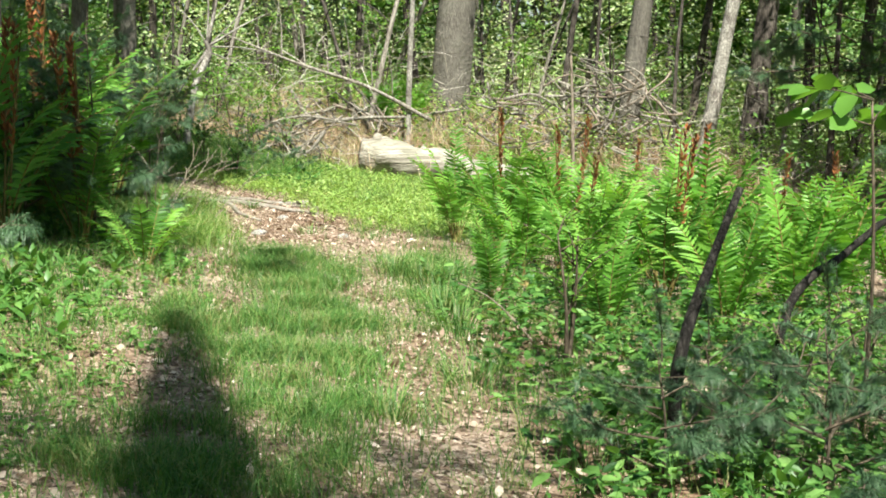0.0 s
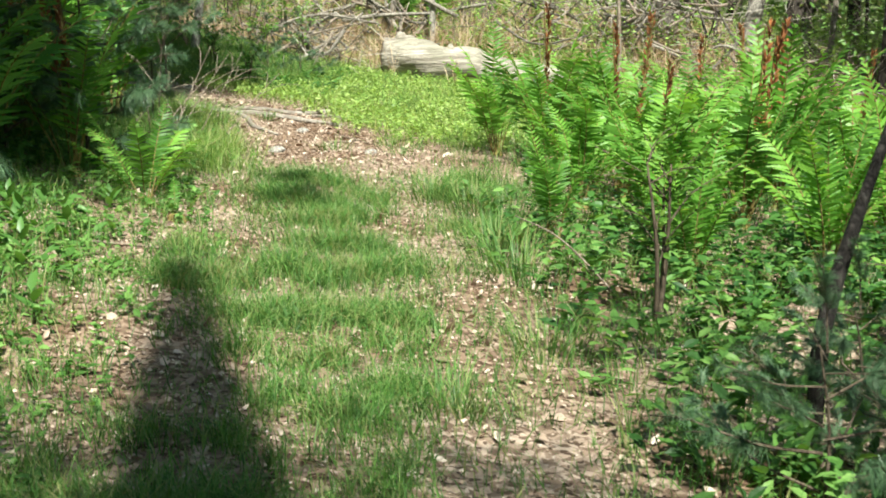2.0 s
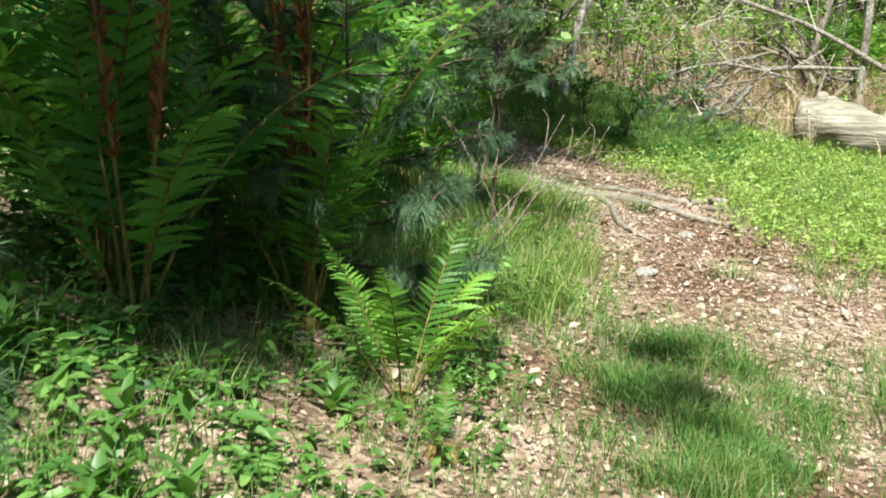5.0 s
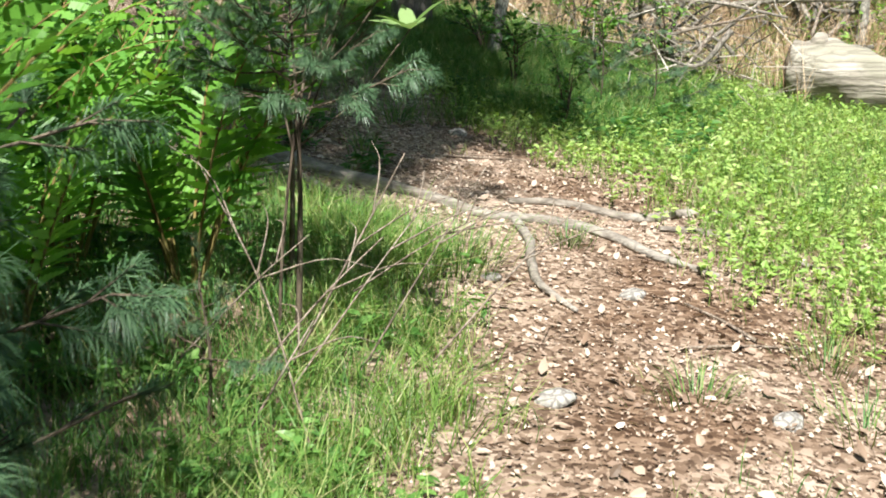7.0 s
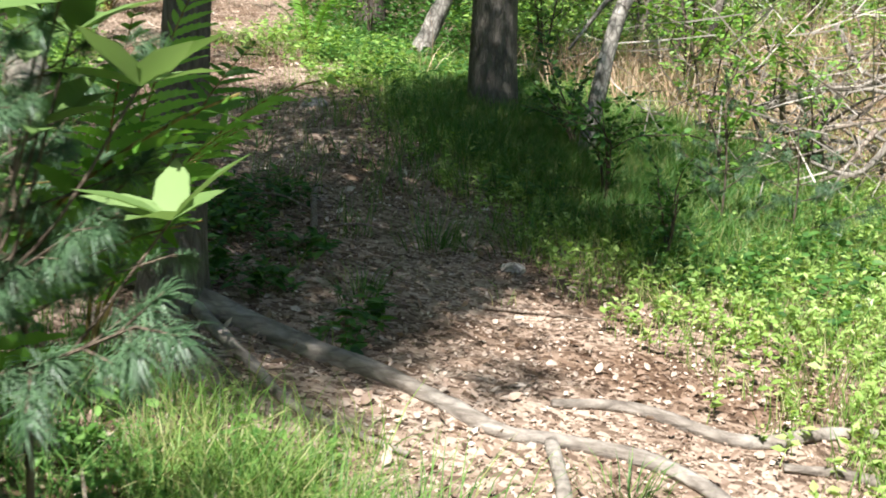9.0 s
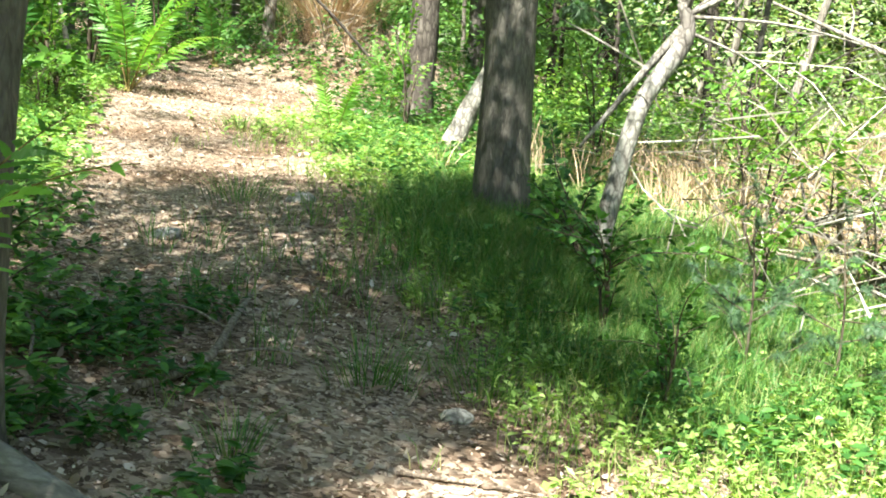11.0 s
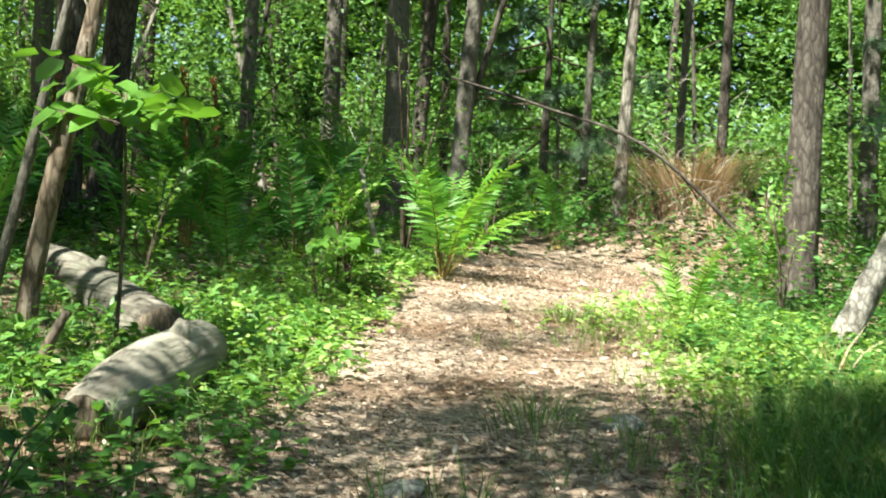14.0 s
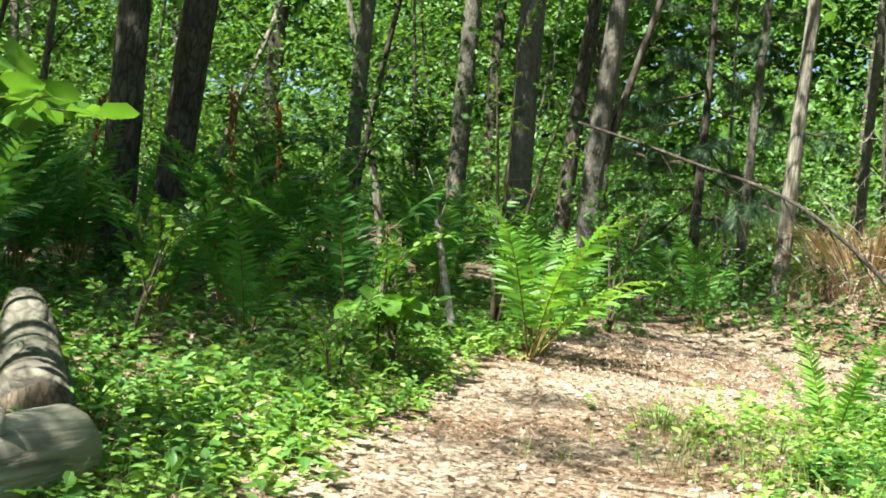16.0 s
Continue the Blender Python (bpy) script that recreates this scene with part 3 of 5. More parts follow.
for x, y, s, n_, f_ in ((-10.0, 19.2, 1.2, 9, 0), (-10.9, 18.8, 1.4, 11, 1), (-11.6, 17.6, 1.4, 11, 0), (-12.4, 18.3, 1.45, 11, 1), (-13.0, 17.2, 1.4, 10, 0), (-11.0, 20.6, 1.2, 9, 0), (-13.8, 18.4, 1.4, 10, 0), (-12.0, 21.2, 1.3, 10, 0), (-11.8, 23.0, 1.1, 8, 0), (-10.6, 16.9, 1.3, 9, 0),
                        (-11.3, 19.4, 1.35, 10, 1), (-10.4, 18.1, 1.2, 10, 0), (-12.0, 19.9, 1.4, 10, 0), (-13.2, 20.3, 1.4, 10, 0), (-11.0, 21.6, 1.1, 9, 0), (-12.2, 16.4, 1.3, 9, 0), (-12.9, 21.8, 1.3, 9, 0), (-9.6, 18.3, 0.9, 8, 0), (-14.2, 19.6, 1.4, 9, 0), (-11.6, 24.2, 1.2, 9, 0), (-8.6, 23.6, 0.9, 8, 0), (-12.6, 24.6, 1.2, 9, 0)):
    fern(x, y, s, n_, "fern clump in forest shade, shade put into its deep green", f_, True, spread=(8, 30))


# ---- the fallen log, and logs by the upper trail ----
def log(name, label, points, radii, mat, sides=22, rough=0.22, knots=(), seed=0.0, n=22):
    pts = smooth_line(points, n)
    base = pts[0].copy()
    a = math.atan2(pts[-1][1] - base[1], pts[-1][0] - base[0])
    t = thing(name, label, "log", at=tuple(base), turn=math.degrees(a))
    pts = (pts - base) @ np.array([[math.cos(a), -math.sin(a), 0], [math.sin(a), math.cos(a), 0], [0, 0, 1]])
    part("trunk", tube(Soup(), pts, radii, sides, rough, seed=seed).mesh("trunk", [mat]), t)
    d0 = unit(pts[0] - pts[1])
    part("broken_end", tube(Soup(), [-d0 * 0.02, d0 * radii[0] * 0.1, d0 * radii[0] * 0.22], [radii[0] * 0.97, radii[0] * 0.86, radii[0] * 0.45], 14, 0.3, seed=seed).mesh("broken_end", [STEM]), t, "dark rotten broken end")
    for u, ang, r, ln in knots:
        c0 = pts[int(u * (n - 1))]
        d = np.array([math.cos(ang) * 0.4, -0.3, math.sin(ang)])
        part("knot", tube(Soup(), [c0, c0 + d * ln * 0.7, c0 + d * ln], [r * 1.5, r, r * 0.5], 9, 0.3).mesh("knot", [mat]), t)
    return t


def on(x, y, up):
    return (x, y, ground_z(x, y) + up)


log("fallen_log", "thick weathered grey fallen log lying in grass", [on(-1.17, 19.0, 0.27), on(-0.75, 18.95, 0.30), on(-0.25, 19.05, 0.27), on(0.4, 19.4, 0.2), on(1.3, 19.8, 0.14)], [0.27, 0.30, 0.25, 0.26, 0.22, 0.2], LOGWOOD, rough=0.26, knots=((0.12, 1.3, 0.1, 0.34), (0.3, 1.0, 0.07, 0.3), (0.5, 1.7, 0.06, 0.28)), seed=3.0)
log("log", "pale barkless log half sunk in leafy plants", [on(-6.12, 15.27, 0.07), on(-6.6, 15.84, 0.12), on(-7.08, 16.38, 0.12)], [0.10, 0.145, 0.15, 0.14, 0.13], LOGWOOD, n=12, rough=0.07, knots=((0.7, 1.4, 0.05, 0.2),), seed=5.0)
log("log", "dark barked log lying end to end with a pale one", [on(-7.5, 16.42, 0.1), on(-8.5, 16.72, 0.12), on(-9.4, 17.0, 0.13), on(-10.4, 17.3, 0.10)], [0.145, 0.14, 0.13, 0.11], LOGBARK, n=12, rough=0.04, knots=((0.5, 1.7, 0.04, 0.18),), seed=6.5)


# ---- fallen leaves ----
def scatter(count, x0, x1, y0, y1, keep, seed):
    g = np.random.default_rng(seed)
    out = []
    while len(out) < count:
        x, y = g.uniform(x0, x1), g.uniform(y0, y1)
        if g.random() < keep(x, y):
            out.append((x, y, ground_z(x, y)))
    return np.array(out), g


def bare(x, y):
    """How much open litter shows: 1 on the trail, less under plants."""
    d = abs(trail_off(x, y))
    w = 0.6 + 0.3 * step(10, 12, y) * (1 - 0.5 * step(14, 16, y)) + 0.25 * noise.noise((x * 0.8, y * 0.8, 5.0))
    return max(math.exp(-((x + 2.2) ** 2 + (y - 13.9) ** 2) / 0.45), (1 - step(w, w + 0.7, d)) * (1 - 0.9 * step(22.0, 24.0, y)))


def near(x, y):
    return 1.0 if y < 17 else 0.55


def leaf_litter():
    s = Soup()
    keep = lambda x, y: near(x, y) * (0.25 + 0.75 * bare(x, y))
    for count, seed, small in ((12000, 5, False), (150000, 6, True)):
        p, g = scatter(count, -13, 3.5, 2.5, 26, keep, seed)
        a = g.uniform(0, 6.28, count)
        d = np.stack([np.cos(a), np.sin(a), g.normal(0, 0.45, count)], 1)
        nn = np.stack([g.normal(0, 0.7, count), g.normal(0, 0.7, count), np.ones(count)], 1)
        L = g.uniform(0.010, 0.026, count) if small else g.uniform(0.025, 0.055, count)
        if small:
            cheap_leaves(s, p + (0, 0, 0.008), d, nn, L, L * g.uniform(0.3, 0.9, count))
        else:
            leaves(s, p + (0, 0, 0.010), d, nn, L, L * g.uniform(0.4, 0.75, count), g.uniform(-0.7, 0.9, count))
    tagged(new("leaf_litter", s.mesh("leaf_litter", [LITTER], False)), "pale tan and pink-brown fallen leaves on the trail", "leaf litter", kind="stuff")


leaf_litter()


# ---- grass ----
def grass_bed(name, label, mat, count, x0, x1, y0, y1, keep, length, seed, tuft=9, width=0.0035, lean_amt=0.55):
    p, g = scatter(count // tuft, x0, x1, y0, y1, keep, seed)
    p = np.repeat(p, tuft, 0)
    n_ = len(p)
    p[:, :2] += g.normal(0, 0.035, (n_, 2))
    a = g.uniform(0, 6.28, n_)
    along = unit(np.stack([g.normal(0, 0.25, n_), g.normal(0, 0.25, n_), np.ones(n_)], 1))
    lean = np.stack([np.cos(a), np.sin(a), np.full(n_, -0.25)], 1) * g.uniform(0.1, lean_amt, n_)[:, None]
    s = Soup()
    blades(s, p, along, lean, g.uniform(*length, n_), width * g.uniform(0.7, 1.5, n_))
    tagged(new(name, s.mesh(name, [mat], False)), label, "grass", kind="stuff")


def patches(x, y):
    """Soft grass tufts on the first stretch of trail."""
    v = 0.0
    for px, py, r in ((-1.18, 9.46, 0.28), (-0.86, 8.91, 0.33), (-0.97, 8.38, 0.3), (-1.06, 7.24, 0.36), (-0.57, 7.06, 0.33), (-0.3, 7.28, 0.22), (-1.23, 6.63, 0.3), (-0.8, 6.21, 0.38), (-0.16, 9.68, 0.3), (-0.54, 6.37, 0.3), (-0.81, 7.57, 0.3), (-0.5, 5.46, 0.4), (-0.86, 6.15, 0.35), (-0.89, 4.5, 0.4), (-0.49, 4.6, 0.35), (-1.15, 9.04, 0.3), (0.0, 10.3, 0.25), (-0.1, 8.4, 0.25)):
        v = max(v, math.exp(-((x - px) ** 2 + (y - py) ** 2) / (r * r)))
    tufts = max(0.0, v - 0.12) * (0.08 + 1.5 * step(-0.05, 0.45, noise.noise((x * 2.9, y * 2.9, 0)) + 0.7 * noise.noise((x * 7, y * 7, 3))))
    return tufts + 0.03 * (1 - step(0.9, 1.3, abs(trail_off(x, y)))) * (1 - step(9.5, 11, y))


grass_bed("trail_grass", "soft green grass tufts growing on the trail", GRASS, 44000, -2.4, 0.8, 3, 11.5, patches, (0.05, 0.2), 21, tuft=6, width=0.003, lean_amt=0.95)


def hump(x, y):
    return max(0.0, math.exp(-((x + 3.7) ** 2 / 2.0 + (y - 17.0) ** 2 / 2.6)) - 0.1) * (1 - bare(x, y) * 0.97) 


grass_bed("shade_grass", "deep green grass round the tree's foot", GRASS, 50000, -7, -1.2, 14, 20.5, hump, (0.18, 0.38), 22)


def verge(x, y):
    d = trail_off(x, y)
    return 0.6 * step(0.5, 1.0, d) * (1 - step(1.5, 2.4, d)) * step(8.8, 9.6, y) * (1 - step(12.2, 12.8, y)) + 0.12 * (1 - bare(x, y))


grass_bed("long_verge_grass", "long fine yellow-green grass along the trail's edge", GRASS_PALE, 5000, -3.6, -1.2, 9.0, 12.9, lambda x, y: step(0.25, 1.0, trail_off(x, y)) * (1 - step(0.75, 1.15, trail_off(x, y))) * (0.12 + 0.88 * step(-0.15, 0.25, noise.noise((x * 3.1, y * 3.1, 7.0)))) * step(9.2, 9.9, y) * (1 - step(12.3, 12.8, y)), (0.12, 0.38), 27, lean_amt=1.0)
grass_bed("verge_grass", "thin grass along the trail's verges", GRASS, 70000, -9, 3, 4, 22, verge, (0.12, 0.32), 23)


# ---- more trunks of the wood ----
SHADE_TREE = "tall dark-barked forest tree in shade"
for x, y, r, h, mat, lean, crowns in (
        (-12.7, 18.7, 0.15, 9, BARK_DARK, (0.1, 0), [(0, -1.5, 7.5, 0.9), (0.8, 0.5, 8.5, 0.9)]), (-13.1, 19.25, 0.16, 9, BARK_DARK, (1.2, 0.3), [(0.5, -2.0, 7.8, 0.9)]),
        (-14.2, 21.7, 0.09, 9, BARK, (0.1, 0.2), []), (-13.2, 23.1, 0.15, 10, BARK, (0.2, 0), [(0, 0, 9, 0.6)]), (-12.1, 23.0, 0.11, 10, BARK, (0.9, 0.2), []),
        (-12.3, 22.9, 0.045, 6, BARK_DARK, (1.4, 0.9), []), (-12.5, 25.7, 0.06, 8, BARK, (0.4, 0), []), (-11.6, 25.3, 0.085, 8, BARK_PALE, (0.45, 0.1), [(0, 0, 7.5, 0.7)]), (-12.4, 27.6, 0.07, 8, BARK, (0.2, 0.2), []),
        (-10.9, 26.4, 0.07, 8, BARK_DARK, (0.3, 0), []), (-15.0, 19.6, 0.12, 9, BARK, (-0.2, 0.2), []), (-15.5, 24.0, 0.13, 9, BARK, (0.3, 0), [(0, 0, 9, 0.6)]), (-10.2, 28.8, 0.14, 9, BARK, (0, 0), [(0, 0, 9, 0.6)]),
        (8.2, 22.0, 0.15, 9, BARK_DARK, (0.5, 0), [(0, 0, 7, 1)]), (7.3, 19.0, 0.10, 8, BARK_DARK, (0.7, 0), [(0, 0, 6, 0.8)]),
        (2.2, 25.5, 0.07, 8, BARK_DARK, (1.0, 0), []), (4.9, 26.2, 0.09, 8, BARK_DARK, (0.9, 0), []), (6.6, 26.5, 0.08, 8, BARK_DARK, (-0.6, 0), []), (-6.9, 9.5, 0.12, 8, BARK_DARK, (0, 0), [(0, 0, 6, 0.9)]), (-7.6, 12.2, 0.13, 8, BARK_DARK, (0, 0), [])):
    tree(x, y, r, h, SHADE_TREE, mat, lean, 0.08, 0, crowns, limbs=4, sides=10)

# unseen trees, added so their overhanging crowns throw dappled shade on the trail
for x, y, h, crown, crowns in ((3.6, 0.6, 7, 1, [(-1.4, 0.4, 5.4, 0.42), (-0.7, 1.3, 5.6, 0.4), (-1.9, -0.5, 5.2, 0.34), (-2.3, 2.7, 5.3, 0.26), (-2.25, 1.9, 5.2, 0.2), (-1.75, 2.1, 5.2, 0.2), (-1.95, 1.4, 5.3, 0.2)]), (-3.2, -0.4, 7, 1, [(2.1, 0.7, 5.2, 0.36), (1.3, 0.3, 5.3, 0.4), (2.7, 0.3, 5.3, 0.42), (3.4, 0.1, 5.4, 0.42), (4.0, 0.5, 5.4, 0.4), (2.2, -0.4, 5.4, 0.42), (3.1, -0.7, 5.5, 0.44), (1.2, -0.6, 5.3, 0.44), (4.2, -0.3, 5.4, 0.44), (2.8, 1.3, 5.2, 0.34), (3.3, 1.25, 5.3, 0.34), (2.2, 1.4, 5.2, 0.34), (3.7, 1.1, 5.3, 0.34), (1.6, 1.4, 5.3, 0.34), (4.0, 1.55, 5.3, 0.28)]), (-4.9, 4.9, 7, 0, [(3.1, -0.3, 5.5, 0.2), (2.6, -0.5, 5.5, 0.24), (2.6, 0.0, 5.5, 0.24), (3.15, 0.15, 5.5, 0.26), (3.2, 0.5, 5.5, 0.22), (4.65, 0.1, 5.4, 0.09), (4.55, 0.6, 5.4, 0.08), (2.75, 0.5, 5.5, 0.3)]), (-6.3, 11.0, 8.5, 1, [(1.5, 1.2, 7.2, 0.42), (0.2, 2.9, 7.6, 0.5), (-0.8, 0.9, 7.0, 0.4), (0.6, 1.9, 7.3, 0.26), (-1.2, 4.0, 7.2, 0.26), (-1.3, 2.4, 7.5, 0.28), (0.3, 0.6, 7.2, 0.24)]),
                               (-8.9, 13.6, 9, 0, [(0.4, 0.6, 7.0, 0.3), (-0.8, 0.0, 6.8, 0.5), (-1.8, -0.6, 6.6, 0.8), (-1.4, 2.4, 7.4, 0.8)]), (-11.6, 13.9, 9, 0, [(0, 0, 7, 0.9), (-1.6, 1.6, 7, 0.7)]), (-14.2, 15.2, 9, 0, [(0, 0, 7, 0.7)])):
    tree(x, y, 0.14, h, "unseen forest tree added to shade the trail", BARK_DARK, (0.1, 0.1), 0.06, crown, crowns, sides=10)


def spire(x, y, height):
    """A tall narrow conifer out of view, outlined for the shadow it throws: short drooping boughs, closer and shorter
    towards the top.
    """
    t = thing("conifer", "unseen tall narrow conifer added behind the trail's start to cast a shadow", "tree", "woodland trees", at_ground(x, y))
    part("trunk", trunk_mesh("trunk", BARK_DARK, height, 0.15, 0.02, (0, 0), 0.03), t)
    g = np.random.default_rng(77)
    s = Soup()
    for z in np.arange(4.0, height, 0.12):
        w = 0.09 + 0.016 * (height - z) + 0.26 * step(5.6, 8.5, height - z)
        n_ = int(26 + 190 * w)
        tip = min(0.12, 0.035 + 0.03 * (height - z))
        a = g.uniform(0, 6.28, n_)
        rad = w * np.sqrt(g.uniform(0.02, 1, n_))
        p = np.stack([rad * np.cos(a), rad * np.sin(a), z + g.normal(0, 0.1, n_)], 1)
        cheap_leaves(s, p, np.stack([np.cos(a), np.sin(a), np.full(n_, -0.4)], 1), g.normal(size=(n_, 3)) * 0.4 + (0, 0, 1), tip, tip * 0.45)
    part("crown", s.mesh("crown", [NEEDLE], False), t)


spire(0.62, -1.9, 13.6)


# ---- deep woods all round ----
def woods(x, y):
    d = trail_off(x, y)
    if -45 < x < 40 and -30 < y < 60:
        if y > 25.5:
            return 0.9 if abs(d) > 2.5 or y > 31 else 0.0
        if x > 6.2:
            return 0.7
        if y < -6:
            return 0.5
        if d > 3.6 and (x < -13.6 or (x < -6.4 and y < 12.0)):
            return 0.9
    return 0.0


def seen_side(x, y):
    return y > 15 and (x > -7.5 or y > 14 + 0.1 * abs(x))


def far_foliage():
    """Leaf clumps in flat layers; fine leaves on the side that the trail faces, coarse ones all round."""
    s, sunny = Soup(), Soup()
    p, g = scatter(5200, -40, 30, -24, 50, lambda x, y: woods(x, y) * (1.0 if seen_side(x, y) else 0.4), 61)
    for c0 in p:
        k = math.hypot(c0[0] + 3, c0[1] - 12)
        seen = seen_side(c0[0], c0[1])
        # clumps in this stretch take the leaf colour with sunlight painted in
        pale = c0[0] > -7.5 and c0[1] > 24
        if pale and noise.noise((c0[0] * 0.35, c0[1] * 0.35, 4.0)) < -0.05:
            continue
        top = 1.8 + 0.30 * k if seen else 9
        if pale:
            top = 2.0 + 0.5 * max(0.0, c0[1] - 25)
        z = g.uniform(0.1, 2.0) if g.random() < 0.4 else g.uniform(1.2, top)
        size = (0.045 + 0.0034 * k) if seen else 0.19
        for _ in range(3 if seen else 1):
            per = 50 if seen else 36
            c1 = c0 + (0, 0, z) + g.normal(size=3) * (0.7, 0.7, 0.35)
            tilt = g.normal(0, 0.25, 2)
            flat = g.normal(size=(per, 3)) * (0.5, 0.5, 0.07)
            flat[:, 2] += flat[:, 0] * tilt[0] + flat[:, 1] * tilt[1]
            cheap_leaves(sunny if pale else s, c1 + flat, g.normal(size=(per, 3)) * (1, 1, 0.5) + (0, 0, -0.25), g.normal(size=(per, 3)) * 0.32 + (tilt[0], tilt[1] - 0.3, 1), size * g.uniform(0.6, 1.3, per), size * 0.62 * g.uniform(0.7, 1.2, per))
    for _ in range(3300):
        a, k = g.uniform(-0.75, 2.3), g.uniform(32, 50)
        c0 = np.array([-4 - k * math.sin(a), 14 + k * math.cos(a), 0])
        q = c0 + (0, 0, ground_z(c0[0], c0[1]) + g.uniform(0.2, 16)) + g.normal(size=(60, 3)) * (1.3, 1.3, 0.35)
        cheap_leaves(s, q, g.normal(size=(60, 3)), g.normal(size=(60, 3)) * 0.35 + (0, -0.5, 0.8), 0.46, 0.36)
    # unseen ring of clumps, added to hold back low skylight
    for _ in range(900):
        a, k = g.uniform(2.2, 5.6), g.uniform(20, 30)
        c0 = np.array([-4 - k * math.sin(a), 12 + k * math.cos(a), 0])
        q = c0 + (0, 0, ground_z(c0[0], c0[1]) + g.uniform(0.5, 12)) + g.normal(size=(45, 3)) * (1.2, 1.2, 0.5)
        cheap_leaves(s, q, g.normal(size=(45, 3)), g.normal(size=(45, 3)) * 0.6 + (0, 0, 1), 0.32, 0.22)
    tagged(new("far_woods", s.mesh("far_woods", [CANOPY], False)), "dense green foliage of the surrounding forest", "forest foliage", kind="stuff")
    tagged(new("sunny_woods", sunny.mesh("sunny_woods", [SUNWOOD], False)), "foliage of brush and young trees, sunlight put into its pale colour", "forest foliage", kind="stuff")


far_foliage()
POSTS = [thing("tree", SHADE_TREE, "tree", "woodland trees", (0, 0, -60)) for _ in range(2)]
for k, t in enumerate(POSTS):
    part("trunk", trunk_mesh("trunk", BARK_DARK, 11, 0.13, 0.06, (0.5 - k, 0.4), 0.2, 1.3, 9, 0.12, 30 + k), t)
    part("crown", CROWNS[k], t, "", pose(0, 0, 8.8, 0, 0, 40 * k) @ Matrix.Scale(0.85, 4))
p, g = scatter(64, -40, 26, 14, 50, lambda x, y: woods(x, y) * (1 if math.hypot(x + 4, y - 14) < 34 else 0.3), 62)
for k, q in enumerate(p):
    copy_thing(POSTS[k % 2], pose(q[0], q[1], q[2], g.normal(0, 3), g.normal(0, 3), g.uniform(0, 360)) @ Matrix.Scale(g.uniform(0.6, 1.25), 4))
for k, t in enumerate(POSTS):
    t.matrix_basis = pose(*at_ground(-17 - 3 * k, 27 + k), 0, 0, 20)


POLES = [thing("sapling", "thin bare-stemmed young tree in the wood", "sapling", "young forest trees", (0, 0, -60)) for _ in range(4)]
for k, t in enumerate(POLES):
    part("trunk", trunk_mesh("trunk", (BARK_DARK, BARK, BARK_DARK, BARK_PALE)[k], 7, 0.045 + 0.012 * (k % 2), 0.015, (0.9 - 0.6 * k, 0.3), 0.35 - 0.2 * k, 1.2, 7, 0.12, 50 + k), t)
    for j in range(6):
        z, a = 1.2 + 0.8 * j, 137 * j + 40 * k
        ln = 1.3 - 0.1 * j
        f = z / 7
        b0 = np.array([(0.9 - 0.6 * k) * f + (0.35 - 0.2 * k) * math.sin(3 * f) * 0.9, 0.3 * f, z])
        tip = b0 + np.array([math.cos(radians(a)), math.sin(radians(a)), 0.35]) * ln
        part("limb", tube(Soup(), smooth_line([b0, (b0 + tip) / 2 + (0, 0, 0.1), tip], 6), [0.014, 0.004], 5).mesh("limb", [BARK_DARK]), t)
p, g = scatter(58, -24, 9, 16, 33, lambda x, y: (1.0 if woods(x, y) > 0 or (y > 21.5 and x > -5) or (trail_off(x, y) > 4.2 and x < -11.5) else 0.0), 64)
for k, q in enumerate(p):
    copy_thing(POLES[k % 4], pose(q[0], q[1], q[2] - 0.03, g.normal(0, 5), g.normal(0, 5), g.uniform(0, 360)) @ Matrix.Scale(g.uniform(0.6, 1.15), 4))
for k, t in enumerate(POLES):
    t.matrix_basis = pose(*at_ground((-15.5, -14.0, 2.8, 6.0)[k], (22.5, 25.0, 24.6, 23.2)[k]), 0, 0, 80 * k)


# ---- undergrowth ----
def herb_bed(name, label, mat, count, x0, x1, y0, y1, keep, tall, leaf, seed, per=6, slim=0.5, plain=False):
    """Low leafy plants: a thin stem with leaves set round it."""
    p, g = scatter(count, x0, x1, y0, y1, keep, seed)
    s = Soup()
    h = g.uniform(*tall, len(p))
    tilt = g.normal(0, 0.22, (len(p), 2))
    up = unit(np.concatenate([tilt, np.ones((len(p), 1))], 1))
    blades(s, p, up, np.tile([0.02, 0.03, 0.0], (len(p), 1)), h, 0.004)
    for k in range(per):
        f = (0.35 + 0.65 * (k + 1) / per)
        a = g.uniform(0, 6.28, len(p))
        d = np.stack([np.cos(a), np.sin(a), g.normal(0.25, 0.3, len(p))], 1)
        nn = np.stack([g.normal(0, 0.35, len(p)), g.normal(0, 0.35, len(p)), np.ones(len(p))], 1)
        L = leaf * g.uniform(0.55, 1.25, len(p))
        wide = L * slim * g.uniform(0.8, 1.2, len(p))
        if plain:
            cheap_leaves(s, p + up * (h * f * 0.74)[:, None], d, nn, L, wide * 1.1)
        else:
            leaves(s, p + up * (h * f * 0.74)[:, None], d, nn, L, wide, g.uniform(0.05, 0.4, len(p)))
    tagged(new(name, s.mesh(name, [mat], False)), label, "undergrowth", kind="stuff")


def lawn(x, y):
    """Sunny ground cover between the trail and the fallen log."""
    d = trail_off(x, y)
    return step(0.35, 1.1, -d + 0.25 * noise.noise((x * 1.5, y * 1.5, 2.0))) * step(11.8, 13.0, y) * (1 - step(21, 25, y)) * (1 - 0.8 * step(1.8, 3.5, x)) * (0.35 + 0.65 * step(-5.5, -3.0, x)) * (1 - 0.97 * math.exp(-((x + 2.2) ** 2 + (y - 13.9) ** 2) / 0.45))


